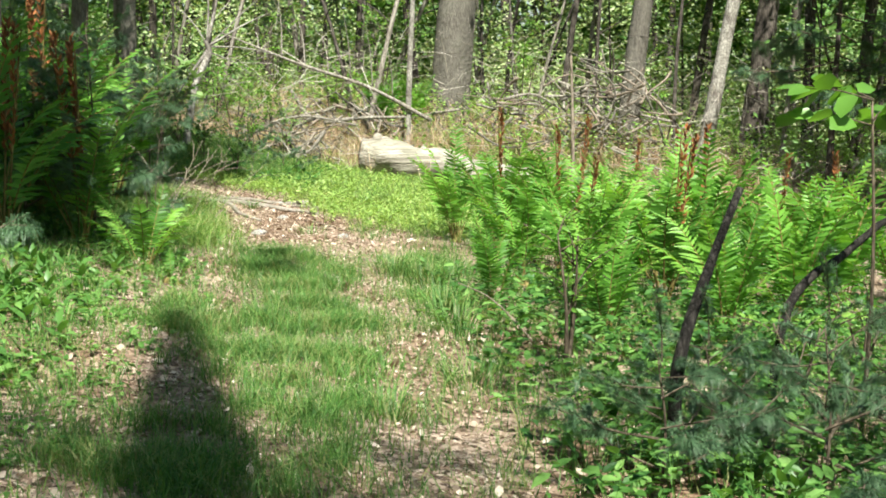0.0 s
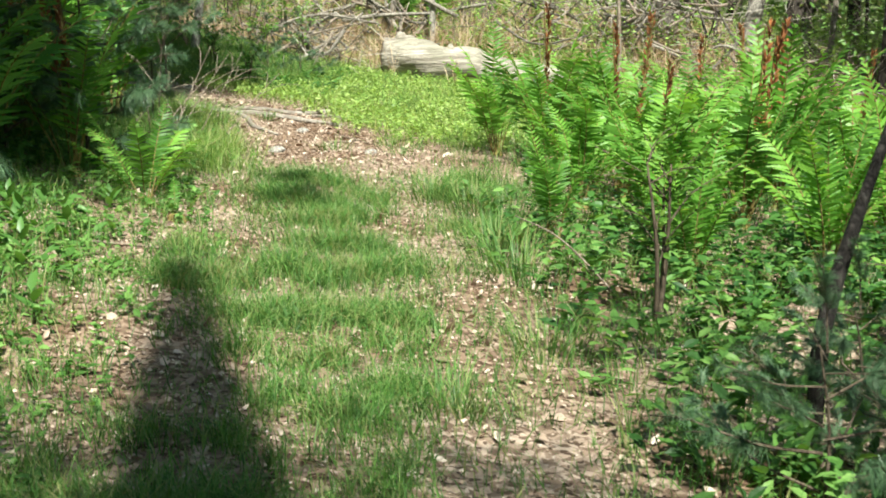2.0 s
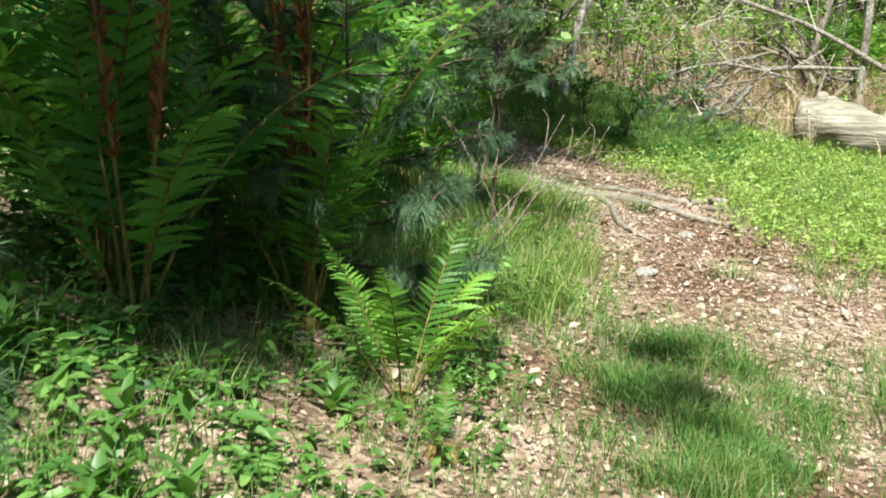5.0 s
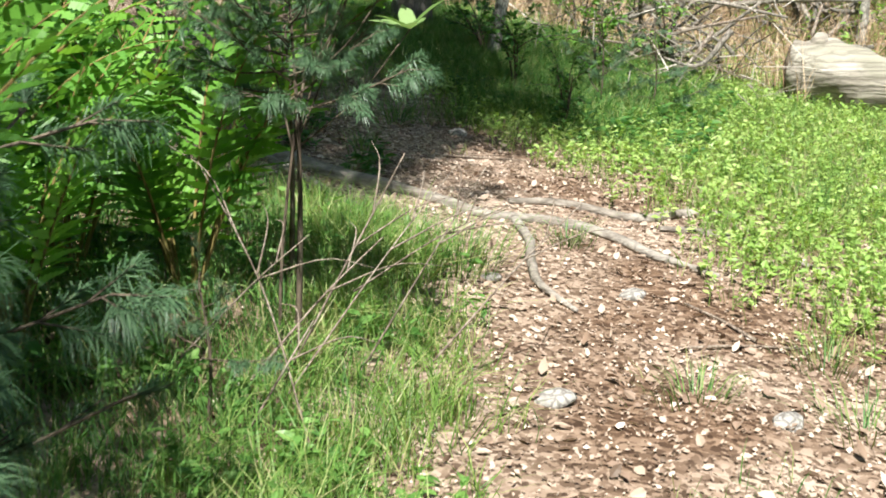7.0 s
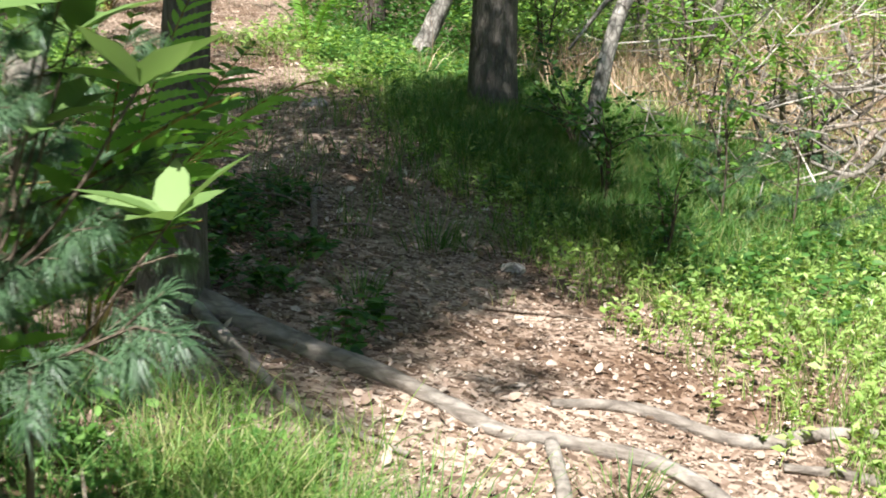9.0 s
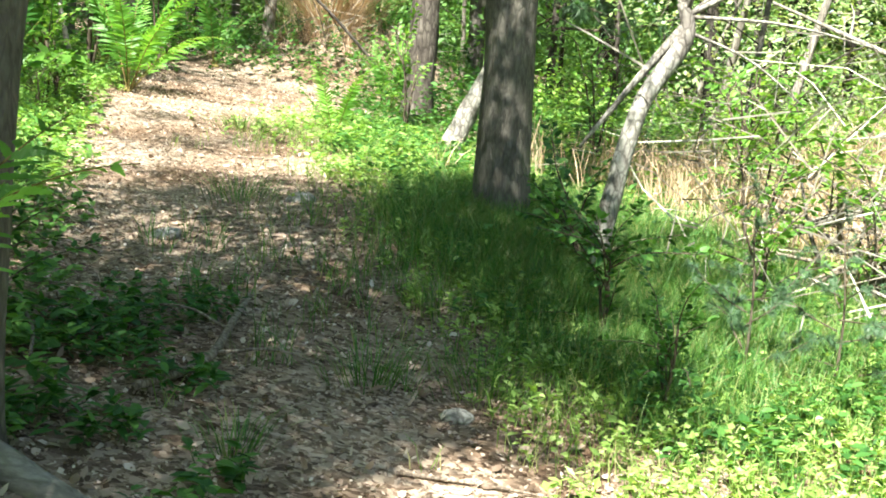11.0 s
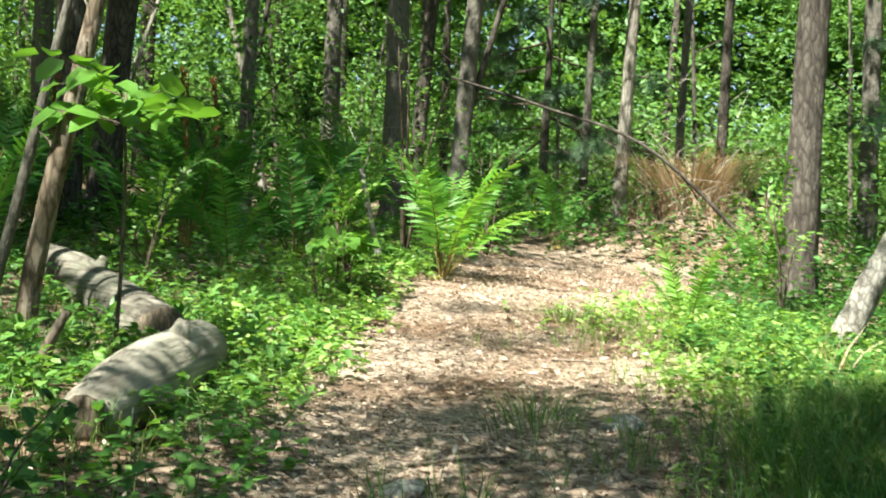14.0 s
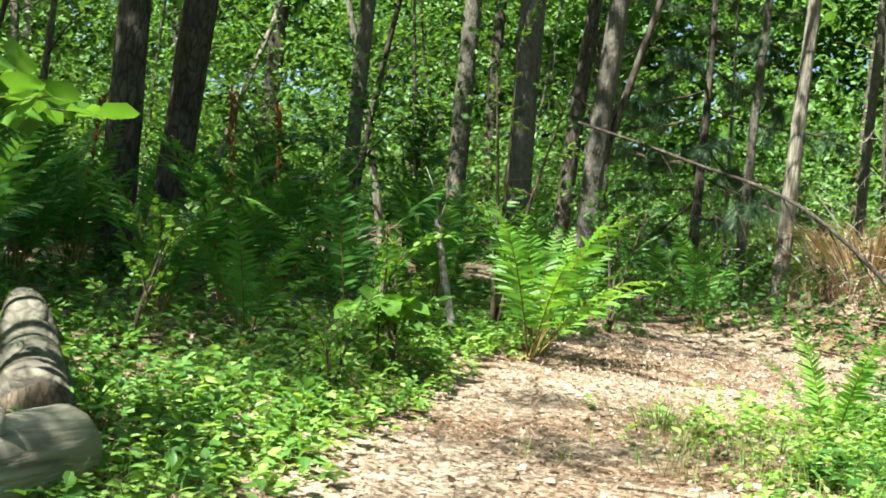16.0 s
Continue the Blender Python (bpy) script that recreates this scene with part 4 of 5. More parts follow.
herb_bed("sunny_ground_cover", "low leafy plants in full sun, sunlight put into their pale yellow-green", LAWN_LIT, 19000, -6, 4, 11.5, 25, lawn, (0.05, 0.2), 0.042, 71, 7, plain=True)


def left_bank(x, y):
    d = trail_off(x, y)
    return step(0.7, 1.25, d + 0.3 * noise.noise((x * 2, y * 2, 9))) * (1 - step(2.2, 3.2, d)) * (1 - 0.85 * step(7.6, 8.2, y)) * (0.35 + 0.65 * step(-0.15, 0.2, noise.noise((x * 2.2, y * 2.2, 4))))


herb_bed("bank_plants", "leafy green seedlings among fallen leaves", HERB_MID, 560, -4.5, -1, 3, 12.5, left_bank, (0.05, 0.17), 0.08, 72, 6, 0.42)
herb_bed("bank_sprouts", "small mixed green sprouts scattered over leaf litter", HERB_MID, 1700, -3.8, -1.2, 3, 9.2, lambda x, y: step(0.4, 0.8, trail_off(x, y) + 0.3 * noise.noise((x * 3, y * 3, 31))) * (1 - step(2.2, 3.0, trail_off(x, y))) * step(-0.3, 0.2, noise.noise((x * 4, y * 4, 33))), (0.03, 0.11), 0.042, 105, 5, 0.5)
grass_bed("bank_grass", "thin grass among the seedlings on the bank", GRASS, 9000, -3.6, -1.1, 3, 9, lambda x, y: 0.5 * step(0.45, 0.9, trail_off(x, y)) * step(-0.2, 0.3, noise.noise((x * 3.7, y * 3.7, 37))), (0.04, 0.16), 29, tuft=5, width=0.003, lean_amt=0.9)


def right_bank(x, y):
    d = -trail_off(x, y)
    return step(0.75, 1.35, d + 0.25 * noise.noise((x * 2, y * 2, 14))) * (0.45 + 0.55 * step(-0.2, 0.25, noise.noise((x * 1.7, y * 1.7, 6))))


herb_bed("verge_plants", "dense mixed leafy undergrowth beside the ferns", HERB_MID, 1200, -0.5, 5.5, 3, 9.5, lambda x, y: right_bank(x, y) * (1 - 0.6 * step(7, 9, y)), (0.08, 0.34), 0.07, 73, 7, 0.5)
# weeds in the shade-darkened green, standing in for shadow on the verge
herb_bed("verge_weeds", "leafy weeds filling the verge, shade put into their darker green", HERB_SHADED, 1300, -0.5, 5.5, 3, 9.5, right_bank, (0.08, 0.3), 0.07, 79, 7, 0.5)
herb_bed("trail_bend_plants", "low plants round the young fern, coloured bright for sun", HERB_LIT, 320, -8.2, -5.9, 19, 21.6, lambda x, y: math.exp(-((x + 6.7) ** 2 + (y - 20.3) ** 2) / 0.7), (0.08, 0.25), 0.06, 80, 6)
# shade under the ferns, given as dark-coloured low plants
herb_bed("fern_floor_plants", "low plants on the soil under the tall ferns, coloured dark for shade", HERB_SHADED, 900, -4.6, -2.1, 7.5, 11.2, lambda x, y: step(1.35, 1.7, trail_off(x, y)), (0.06, 0.26), 0.065, 104, 7)
herb_bed("fern_bed_plants", "undergrowth below the tall ferns, coloured dark for shade", HERB_SHADED, 2200, 0.2, 6, 7, 19, lambda x, y: right_bank(x, y) * step(0.2, 0.9, x), (0.15, 0.42), 0.075, 74, 8)


def upper_left(x, y):
    d = trail_off(x, y)
    return step(0.65, 1.05, d + 0.25 * noise.noise((x * 1.6, y * 1.6, 9))) * (1 - 0.6 * step(3.0, 5.0, d)) * step(12.9, 13.5, y)


herb_bed("trailside_plants", "leafy green plants crowding the upper trail", HERB_MID, 4200, -13, -3.3, 12.9, 24, upper_left, (0.06, 0.26), 0.068, 75, 7, 0.55)


def upper_right(x, y):
    d = -trail_off(x, y)
    return step(0.75, 1.2, d + 0.3 * noise.noise((x * 1.6, y * 1.6, 29))) * (1 - step(2.6, 3.6, d)) * step(14.6, 15.6, y)


herb_bed("shade_plants", "leafy plants round the tree's foot, shade put into their deep green", HERB_SHADED, 2600, -9.5, -1.5, 14.5, 24, upper_right, (0.06, 0.24), 0.065, 76, 7)
herb_bed("thicket_floor", "undergrowth below the shaded ferns, coloured dark for shade", HERB_SHADED, 2600, -17, -4.0, 6, 30, lambda x, y: step(2.6, 3.4, trail_off(x, y)), (0.15, 0.6), 0.09, 77, 8, plain=True)
herb_bed("bend_thicket", "tall undergrowth closing the trail's far bend, coloured dark for shade", HERB_SHADED, 1900, -15, -5, 22.3, 29, lambda x, y: step(22.4, 23.6, y + 0.25 * (x + 9)) * (1 - 0.9 * math.exp(-((x + 9.8) ** 2 + (y - 24.4) ** 2) / 0.5)) * (1 - bare(x, y)), (0.2, 0.8), 0.08, 81, 10, plain=True)
herb_bed("bank_brush", "brush on the bank behind the log, sunlight put into its light green", HERB_LIT, 2600, -8, 8, 19.5, 30, lambda x, y: step(20, 22, y) * step(2.0, 3.0, -trail_off(x, y)), (0.3, 1.2), 0.085, 78, 12, plain=True)


herb_bed("verge_seedlings", "small green leafy seedlings among the verge grass", HERB_MID, 420, -3.6, -1.3, 8.6, 12.6, lambda x, y: step(0.3, 0.7, trail_off(x, y)) * (1 - step(1.4, 2.0, trail_off(x, y))) * step(-0.1, 0.3, noise.noise((x * 2.3, y * 2.3, 19.0))), (0.05, 0.2), 0.05, 103, 6)
herb_bed("shaded_seedlings", "low seedlings in patches on the shaded litter, shade put into their dark green", HERB_SHADED, 260, -4.6, -1.6, 12.6, 16.0, lambda x, y: step(0.02, 0.25, noise.noise((x * 1.7, y * 1.7, 11.0))) * step(0.1, 0.5, trail_off(x, y)) * step(13.2, 13.6, y), (0.06, 0.2), 0.06, 97, 6)
herb_bed("sunny_verge_plants", "leafy plants along the trail's verge, coloured bright for sun", HERB_LIT, 1100, -10.6, -6.3, 15.6, 21.0, lambda x, y: step(0.55, 0.95, trail_off(x, y)) * (1 - step(1.3, 2.0, trail_off(x, y))), (0.06, 0.24), 0.06, 98, 6)
herb_bed("verge_grass_plants", "low plants beside the upper trail, yellow-green coloured bright for sun", HERB_LIT, 700, -8.5, -5.0, 18.0, 22.0, lambda x, y: step(0.5, 0.9, -trail_off(x, y)) * (1 - step(1.4, 2.2, -trail_off(x, y))), (0.05, 0.18), 0.05, 99, 6)


# ---- pine saplings ----
def bough_mesh(seed, length=0.55, tufts=10):
    """One pine bough: a bowed shoot with side twigs that end in sheaves of long soft needles."""
    g = np.random.default_rng(seed)
    s = Soup()
    line = smooth_line([(0, 0, 0), (length * 0.5, g.normal(0, 0.03), 0.05), (length, g.normal(0, 0.05), 0.16)], 9)
    tube(s, line, [0.007, 0.003], 5, slot=1)
    for k in range(tufts):
        f = 1.0 if k == 0 else g.uniform(0.3, 0.98)
        b0 = np.array([np.interp(f, np.linspace(0, 1, 9), line[:, i]) for i in range(3)])
        d = unit(np.array([1.0, g.normal(0, 0.9), g.uniform(0.0, 0.7)]))
        tip = b0 + d * g.uniform(0.05, 0.17)
        tube(s, [b0, (b0 + tip) / 2, tip], [0.003, 0.002], 4, slot=1)
        n_ = 110
        along = unit(d + g.normal(0, 0.55, (n_, 3)) + (0, 0, -0.05))
        blades(s, b0 + (tip - b0) * g.uniform(0.25, 1, n_)[:, None], along, np.tile([0, 0, -0.35], (n_, 1)), g.uniform(0.07, 0.12, n_), 0.0026)
    return s.mesh("bough", [NEEDLE, STEM], False)


BOUGHS = [bough_mesh(200 + k) for k in range(4)]


def pine(x, y, h, label, reach=1.0, count=20, low=0.12):
    g = np.random.default_rng(int(abs(x * 91 + y * 17) * 10))
    t = thing("pine_sapling", label, "pine sapling", "pine saplings", at_ground(x, y))
    part("trunk", tube(Soup(), smooth_line([(0, 0, -0.05), (0.02, 0.01, h * 0.5), (-0.01, 0.02, h)], 10), [0.003 + 0.007 * h, 0.003], 7, 0.1).mesh("trunk", [STEM]), t)
    for k in range(count):
        f = low + (1 - low) * (k + 0.5) / count
        a = k * 137.5 + g.uniform(-20, 20)
        s = reach * (1.15 - 0.75 * f) * g.uniform(0.8, 1.2)
        part("bough", BOUGHS[k % 4], t, "", pose(0, 0, h * f, 0, 0, a) @ pose(0, 0, 0, g.uniform(-25, 25), g.uniform(-25, 12), 0) @ Matrix.Scale(s, 4))
    part("bough", BOUGHS[1], t, "", pose(0, 0, h, 0, -80, 0) @ Matrix.Scale(reach * 0.5, 4))
    return t


PINE = "blue-green soft-needled pine sapling beside the ferns"
for x, y, h, r_, n_ in ((-2.35, 8.95, 1.45, 1.15, 30), (-2.75, 8.75, 1.2, 1.1, 20), (-2.75, 6.5, 1.35, 1.1, 24)):
    pine(x, y, h, PINE, r_, n_)
pine(-2.3, 10.8, 1.22, PINE, 0.85, 32, 0.64)
pine(-2.5, 11.2, 1.15, PINE, 0.75, 20, 0.62)
pine(-2.3, 10.2, 0.42, PINE, 0.45, 8, 0.5)
for x, y, h, r_, n_ in ((0.78, 4.75, 0.5, 0.85, 12), (1.42, 4.95, 0.65, 0.95, 16), (1.1, 5.5, 0.45, 0.8, 10), (2.1, 5.6, 0.75, 0.9, 14), (-2.4, 16.4, 0.75, 0.6, 12), (-2.05, 16.6, 0.7, 0.6, 12)):
    pine(x, y, h, "small blue-green pine seedling in leafy undergrowth", r_, n_)


def pine_tree(x, y, h, reach, count, low):
    g = np.random.default_rng(int(abs(x * 31 + y * 77) * 10))
    t = thing("pine_tree", "soft grey-green young pine with drooping boughs", "pine tree", "young pines", at_ground(x, y))
    part("trunk", trunk_mesh("trunk", BARK_DARK, h, 0.075, 0.015, (0.1, 0.05), 0.04, 1.2, 9, 0.1, x), t)
    for k in range(count):
        f = low + (1 - low) * (k + 0.5) / count
        part("bough", BOUGHS[k % 4], t, "", pose(0.06 * f, 0.03 * f, h * f, 0, 0, k * 137.5 + g.uniform(-25, 25)) @ pose(0, 0, 0, g.uniform(-25, 25), g.uniform(5, 35), 0) @ Matrix.Scale(reach * (1.2 - 0.7 * f) * g.uniform(0.8, 1.2), 4))


for x, y, h, r_, n_, low in ((-2.8, 25.6, 6.0, 2.6, 34, 0.32), (-1.7, 25.5, 6.0, 2.4, 28, 0.4), (6.3, 21.3, 5.5, 2.6, 30, 0.3), (8.0, 19.5, 5.5, 2.6, 28, 0.2), (-12.9, 25.4, 5.0, 2.6, 26, 0.2), (-9.0, 29.0, 6.0, 3.0, 28, 0.2)):
    pine_tree(x, y, h, r_, n_, low)


# ---- leafy shrubs ----
def sprig_mesh(seed, mat, leaf, length, count, slim=0.55):
    g = np.random.default_rng(seed)
    s = Soup()
    line = smooth_line([(0, 0, 0), (length * 0.4, g.normal(0, 0.04), length * 0.22), (length, g.normal(0, 0.06), length * 0.3)], 9)
    tube(s, line, [0.006, 0.0022], 5, slot=1)
    f = g.uniform(0.15, 1, count)
    b0 = np.stack([np.interp(f, np.linspace(0, 1, 9), line[:, i]) for i in range(3)], 1)
    d = np.stack([g.uniform(0.1, 1, count), g.choice([-1, 1], count) * g.uniform(0.3, 1, count), g.normal(0.1, 0.3, count)], 1)
    b0 += d * 0.02
    nn = g.normal(0, 0.35, (count, 3)) + (0, 0, 1)
    L = leaf * g.uniform(0.6, 1.2, count)
    leaves(s, b0, d, nn, L, L * slim, g.uniform(0.0, 0.4, count))
    return s.mesh("sprig", [mat, STEM], False)


SPRIGS = [sprig_mesh(300 + k, SHRUB, 0.06, 0.45, 34) for k in range(3)]
# sprigs for shaded shrubs, the shade painted into their leaf colour
SHADED_SPRIGS = [sprig_mesh(320 + k, HERB_SHADED, 0.06, 0.5, 40) for k in range(3)]


def shrub(x, y, h, label, count=14, pool=None, reach=1.0, name="shrub", stems=3, stem_mat=None):
    g = np.random.default_rng(int(abs(x * 71 + y * 23) * 10))
    pool = pool or SPRIGS
    t = thing(name, label, "shrub", "shrubs", at_ground(x, y))
    lines = []
    for k in range(stems):
        tip = np.array([g.normal(0, 0.16 * h), g.normal(0, 0.16 * h), h * g.uniform(0.8, 1.0)])
        line = smooth_line([(0, 0, -0.05), tip * (0.4, 0.4, 0.5) + (0.02, 0, 0), tip], 10)
        lines.append(line)
        part("stem", tube(Soup(), line, [0.009 + 0.006 * h, 0.004], 6, 0.1).mesh("stem", [stem_mat or STEM]), t)
    for k in range(count):
        line = lines[k % stems]
        b0 = line[int(g.integers(3, 10))]
        part("sprig", pool[k % len(pool)], t, "", pose(*b0, 0, 0, g.uniform(0, 360)) @ pose(0, 0, 0, g.uniform(-20, 20), g.uniform(-45, 15), 0) @ Matrix.Scale(reach * g.uniform(0.7, 1.15), 4))
    return t


for x, y, h, n_, r_, pool, label in (
        (-9.0, 18.9, 0.65, 16, 0.9, SPRIGS, "bright green leafy shrub catching sun by the trail"), (-8.5, 18.2, 0.4, 10, 0.8, SPRIGS, "bright green leafy shrub catching sun by the trail"),
        (-10.4, 20.7, 2.3, 14, 0.8, SPRIGS, "slender leafy sapling with lit yellow-green leaves"), (-9.6, 17.6, 0.6, 12, 0.9, SPRIGS, "low leafy shrub behind the logs"), (-8.9, 16.0, 0.7, 10, 0.9, SPRIGS, "low leafy shrub behind the logs"),
        (-3.0, 18.6, 1.0, 18, 1.0, SPRIGS, "bright green shrub in sun past the main tree"), (-2.2, 18.3, 0.9, 16, 1.0, SPRIGS, "bright green shrub in sun past the main tree"), (-2.6, 17.4, 0.7, 12, 0.9, SPRIGS, "bright green shrub in sun past the main tree"),
        (-3.0, 16.2, 0.5, 14, 0.8, SHADED_SPRIGS, "leafy shrub in the tree's shade, leaves coloured dark for it"), (-2.5, 15.6, 0.4, 12, 0.7, SHADED_SPRIGS, "leafy shrub in the tree's shade, leaves coloured dark for it"), (-3.4, 17.0, 0.5, 12, 0.8, SHADED_SPRIGS, "leafy shrub in the tree's shade, leaves coloured dark for it"), 
        (0.62, 6.6, 0.8, 14, 0.75, SPRIGS, "sunlit leafy shrub growing through the ferns"), (1.7, 6.4, 0.5, 10, 0.8, SPRIGS, "sunlit leafy shrub growing through the ferns"), (2.3, 7.3, 0.5, 10, 0.8, SPRIGS, "sunlit leafy shrub growing through the ferns"), (3.0, 7.6, 0.5, 10, 0.8, SPRIGS, "sunlit leafy shrub growing through the ferns"),
        (-3.6, 20.5, 1.4, 18, 1.2, SPRIGS, "light green brush beyond the main tree"), (-1.9, 21.6, 1.3, 16, 1.2, SPRIGS, "light green brush beyond the main tree"), (-5.6, 22.5, 1.3, 18, 1.3, SPRIGS, "light green brush beyond the main tree"), (-7.2, 21.6, 0.9, 14, 1.0, SPRIGS, "light green brush beyond the main tree"),
        (1.4, 24.4, 1.9, 18, 1.4, SPRIGS, "light green brush behind the large tree"), (-1.2, 24.2, 2.2, 20, 1.4, SPRIGS, "light green brush behind the large tree"), (-3.2, 24.6, 1.8, 18, 1.4, SPRIGS, "light green brush behind the large tree"), (3.9, 24.6, 1.8, 16, 1.3, SPRIGS, "light green brush behind the large tree"),
        (-4.5, 14.1, 0.4, 10, 0.8, SHADED_SPRIGS, "leafy shrub in the tree's shade, leaves coloured dark for it"), (-3.9, 12.2, 0.9, 12, 0.9, SHADED_SPRIGS, "leafy shrub in the tree's shade, leaves coloured dark for it"), (-3.2, 11.6, 1.1, 14, 0.9, SHADED_SPRIGS, "leafy shrub among tall ferns, leaves coloured dark for shade"), (-4.3, 10.4, 1.4, 18, 1.1, SHADED_SPRIGS, "leafy shrub among tall ferns, leaves coloured dark for shade"), (-4.2, 8.3, 1.5, 18, 1.1, SHADED_SPRIGS, "leafy shrub among tall ferns, leaves coloured dark for shade"), (-11.6, 19.6, 1.2, 18, 1.1, SHADED_SPRIGS, "leafy shrub in forest shade, leaves coloured dark for it"), (-12.6, 20.6, 1.5, 18, 1.2, SHADED_SPRIGS, "leafy shrub in forest shade, leaves coloured dark for it"), (-11.2, 22.6, 1.2, 16, 1.1, SHADED_SPRIGS, "leafy shrub in forest shade, leaves coloured dark for it"), (-13.5, 22.0, 1.7, 18, 1.3, SHADED_SPRIGS, "leafy shrub in forest shade, leaves coloured dark for it"), (-9.3, 24.6, 0.5, 14, 0.8, SPRIGS, "bright green shrub below the straw clump")):
    shrub(x, y, h, label, n_, pool, r_)
BROAD = []
for k in range(3):
    leaf_soup = Soup()
    leaves(leaf_soup, [(0, 0, 0)], [(1, 0, 0.1)], [(0, 0.15, 1)], 0.135, 0.105, 0.1 + 0.15 * k, blunt=0.68)
    BROAD.append(leaf_soup.mesh("leaf", [SHRUB], True))


def broadleaf(x, y, h, label, sprigs, reach, seed):
    """A thin sapling: side shoots that carry broad leaves one by one."""
    g = np.random.default_rng(seed)
    t = thing("sapling", label, "sapling", "shrubs", at_ground(x, y))
    part("stem", tube(Soup(), smooth_line([(0, 0, -0.04), (0.03, 0.02, h * 0.5), (0.0, 0.04, h)], 9), [0.012, 0.005], 6).mesh("stem", [STEM]), t)
    for k in range(sprigs):
        a, z = g.uniform(0, 360), h * g.uniform(0.86, 1.0)
        ln = reach * g.uniform(0.6, 1.1)
        line = smooth_line([(0, 0, 0), (ln * 0.5, 0.01, ln * 0.14), (ln, 0.02, ln * 0.16)], 8)
        sp = part("shoot", tube(Soup(), line, [0.004, 0.002], 5).mesh("shoot", [STEM]), t, "", pose(0, 0.02, z, 0, 0, a))
        for j in range(7):
            q = line[min(7, 2 + j * 6 // 7)]
            part("leaf", BROAD[j % 3], sp, "", pose(*q, g.uniform(-45, 45), g.uniform(-25, 40), (70 if j % 2 else -70) * (1 - j / 10) + g.uniform(-15, 15)) @ Matrix.Scale(g.uniform(0.75, 1.25), 4))


broadleaf(-7.35, 16.1, 1.24, "thin sapling with broad light green leaves beside the snag", 12, 0.55, 361)
broadleaf(-9.0, 18.75, 0.42, "low bright leafy seedling at the trail's edge", 9, 0.3, 364)
broadleaf(1.9, 6.0, 1.55, "thin sapling with broad light green leaves above the ferns", 5, 0.32, 362)


def whorl_mesh(seed, leaf):
    g = np.random.default_rng(seed)
    s = Soup()
    n_ = 6
    a = np.arange(n_) * 6.28 / n_ + g.normal(0, 0.25, n_)
    d = np.stack([np.cos(a), np.sin(a), g.uniform(0.1, 0.9, n_)], 1)
    leaves(s, np.zeros((n_, 3)), d, np.tile([0, 0, 1.0], (n_, 1)), leaf * g.uniform(0.8, 1.15, n_), leaf * 0.42, 0.12, blunt=0.5)
    return s.mesh("leaf_whorl", [WHORL], True)


WHORLS = [whorl_mesh(340 + k, 0.125) for k in range(3)]


def laurel(x, y, tops, label):
    g = np.random.default_rng(9)
    t = thing("laurel_sapling", label, "shrub", "shrubs", at_ground(x, y))
    fork = [(0, 0, -0.03), (0.02, 0.0, 0.35), (0.05, 0.03, 0.66), (0.08, 0.05, 0.86)]
    part("stem", tube(Soup(), smooth_line(fork, 10), [0.006, 0.004], 6).mesh("stem", [STEM]), t)
    for k, (dx, dy, z) in enumerate(tops):
        a = fork[2 + k % 2]
        part("stem", tube(Soup(), smooth_line([a, ((a[0] + dx) / 2 + 0.01, (a[1] + dy) / 2, (a[2] + z) / 2 - 0.03), (dx, dy, z)], 8), [0.0035, 0.002], 5).mesh("stem", [STEM]), t)
        part("leaf_whorl", WHORLS[k % 3], t, "whorl of pale yellow-green oval leaves", pose(dx, dy, z, g.uniform(-15, 15), g.uniform(-15, 15), 50 * k))


laurel(-2.36, 10.8, [(0.39, 0.11, 1.02), (0.19, 0.11, 1.12), (0.23, 0.13, 1.24), (0.34, 0.12, 1.18), (0.14, 0.17, 1.22), (0.04, 0.15, 1.27), (-0.12, 0.1, 1.26), (0.28, 0.05, 1.28)], "laurel sapling with whorls of pale oval leaves")


# ---- roots across the trail ----
def over(points, up=0.0):
    return [(x, y, ground_z(x, y) + up) for x, y in points]


def root(points, radii, label="worn grey tree root crossing the trail", rise=0.014):
    line = smooth_line(over(points, rise), 6 * len(points))
    for i, q in enumerate(line):
        q[2] = ground_z(q[0], q[1]) + rise + 0.008 * noise.noise((q[0] * 4, q[1] * 4, 2))
    base = line[0].copy()
    ob = new("root", tube(Soup(), line - base, radii, 9, 0.25, seed=base[0]).mesh("root", [ROOT]))
    ob.location = base
    return tagged(ob, label, "tree root", "roots on the trail")


root([(-3.62, 13.32), (-2.95, 13.27), (-2.6, 13.16), (-2.36, 13.08), (-2.15, 13.14), (-1.8, 13.15), (-1.45, 12.82), (-1.2, 12.66)], [0.062, 0.034, 0.03, 0.027, 0.024, 0.014])
root([(-2.3, 13.42), (-2.07, 13.58), (-1.71, 13.57), (-1.45, 13.85), (-1.2, 14.1)], [0.014, 0.025, 0.027, 0.024, 0.012])
root([(-1.55, 13.42), (-1.3, 13.54), (-1.1, 13.46), (-0.76, 13.14)], [0.012, 0.02, 0.02, 0.01])
root([(-2.2, 13.12), (-2.05, 12.8), (-1.97, 12.5), (-1.84, 12.14), (-1.66, 11.95)], [0.022, 0.023, 0.02, 0.017, 0.008])
root([(-3.62, 13.3), (-3.2, 13.0), (-2.9, 12.8), (-2.5, 12.75)], [0.03, 0.024, 0.016, 0.008])
root([(-4.1, 17.6), (-3.85, 17.3), (-3.7, 17.15)], [0.08, 0.05, 0.02], "grey root flaring from the main tree's foot")


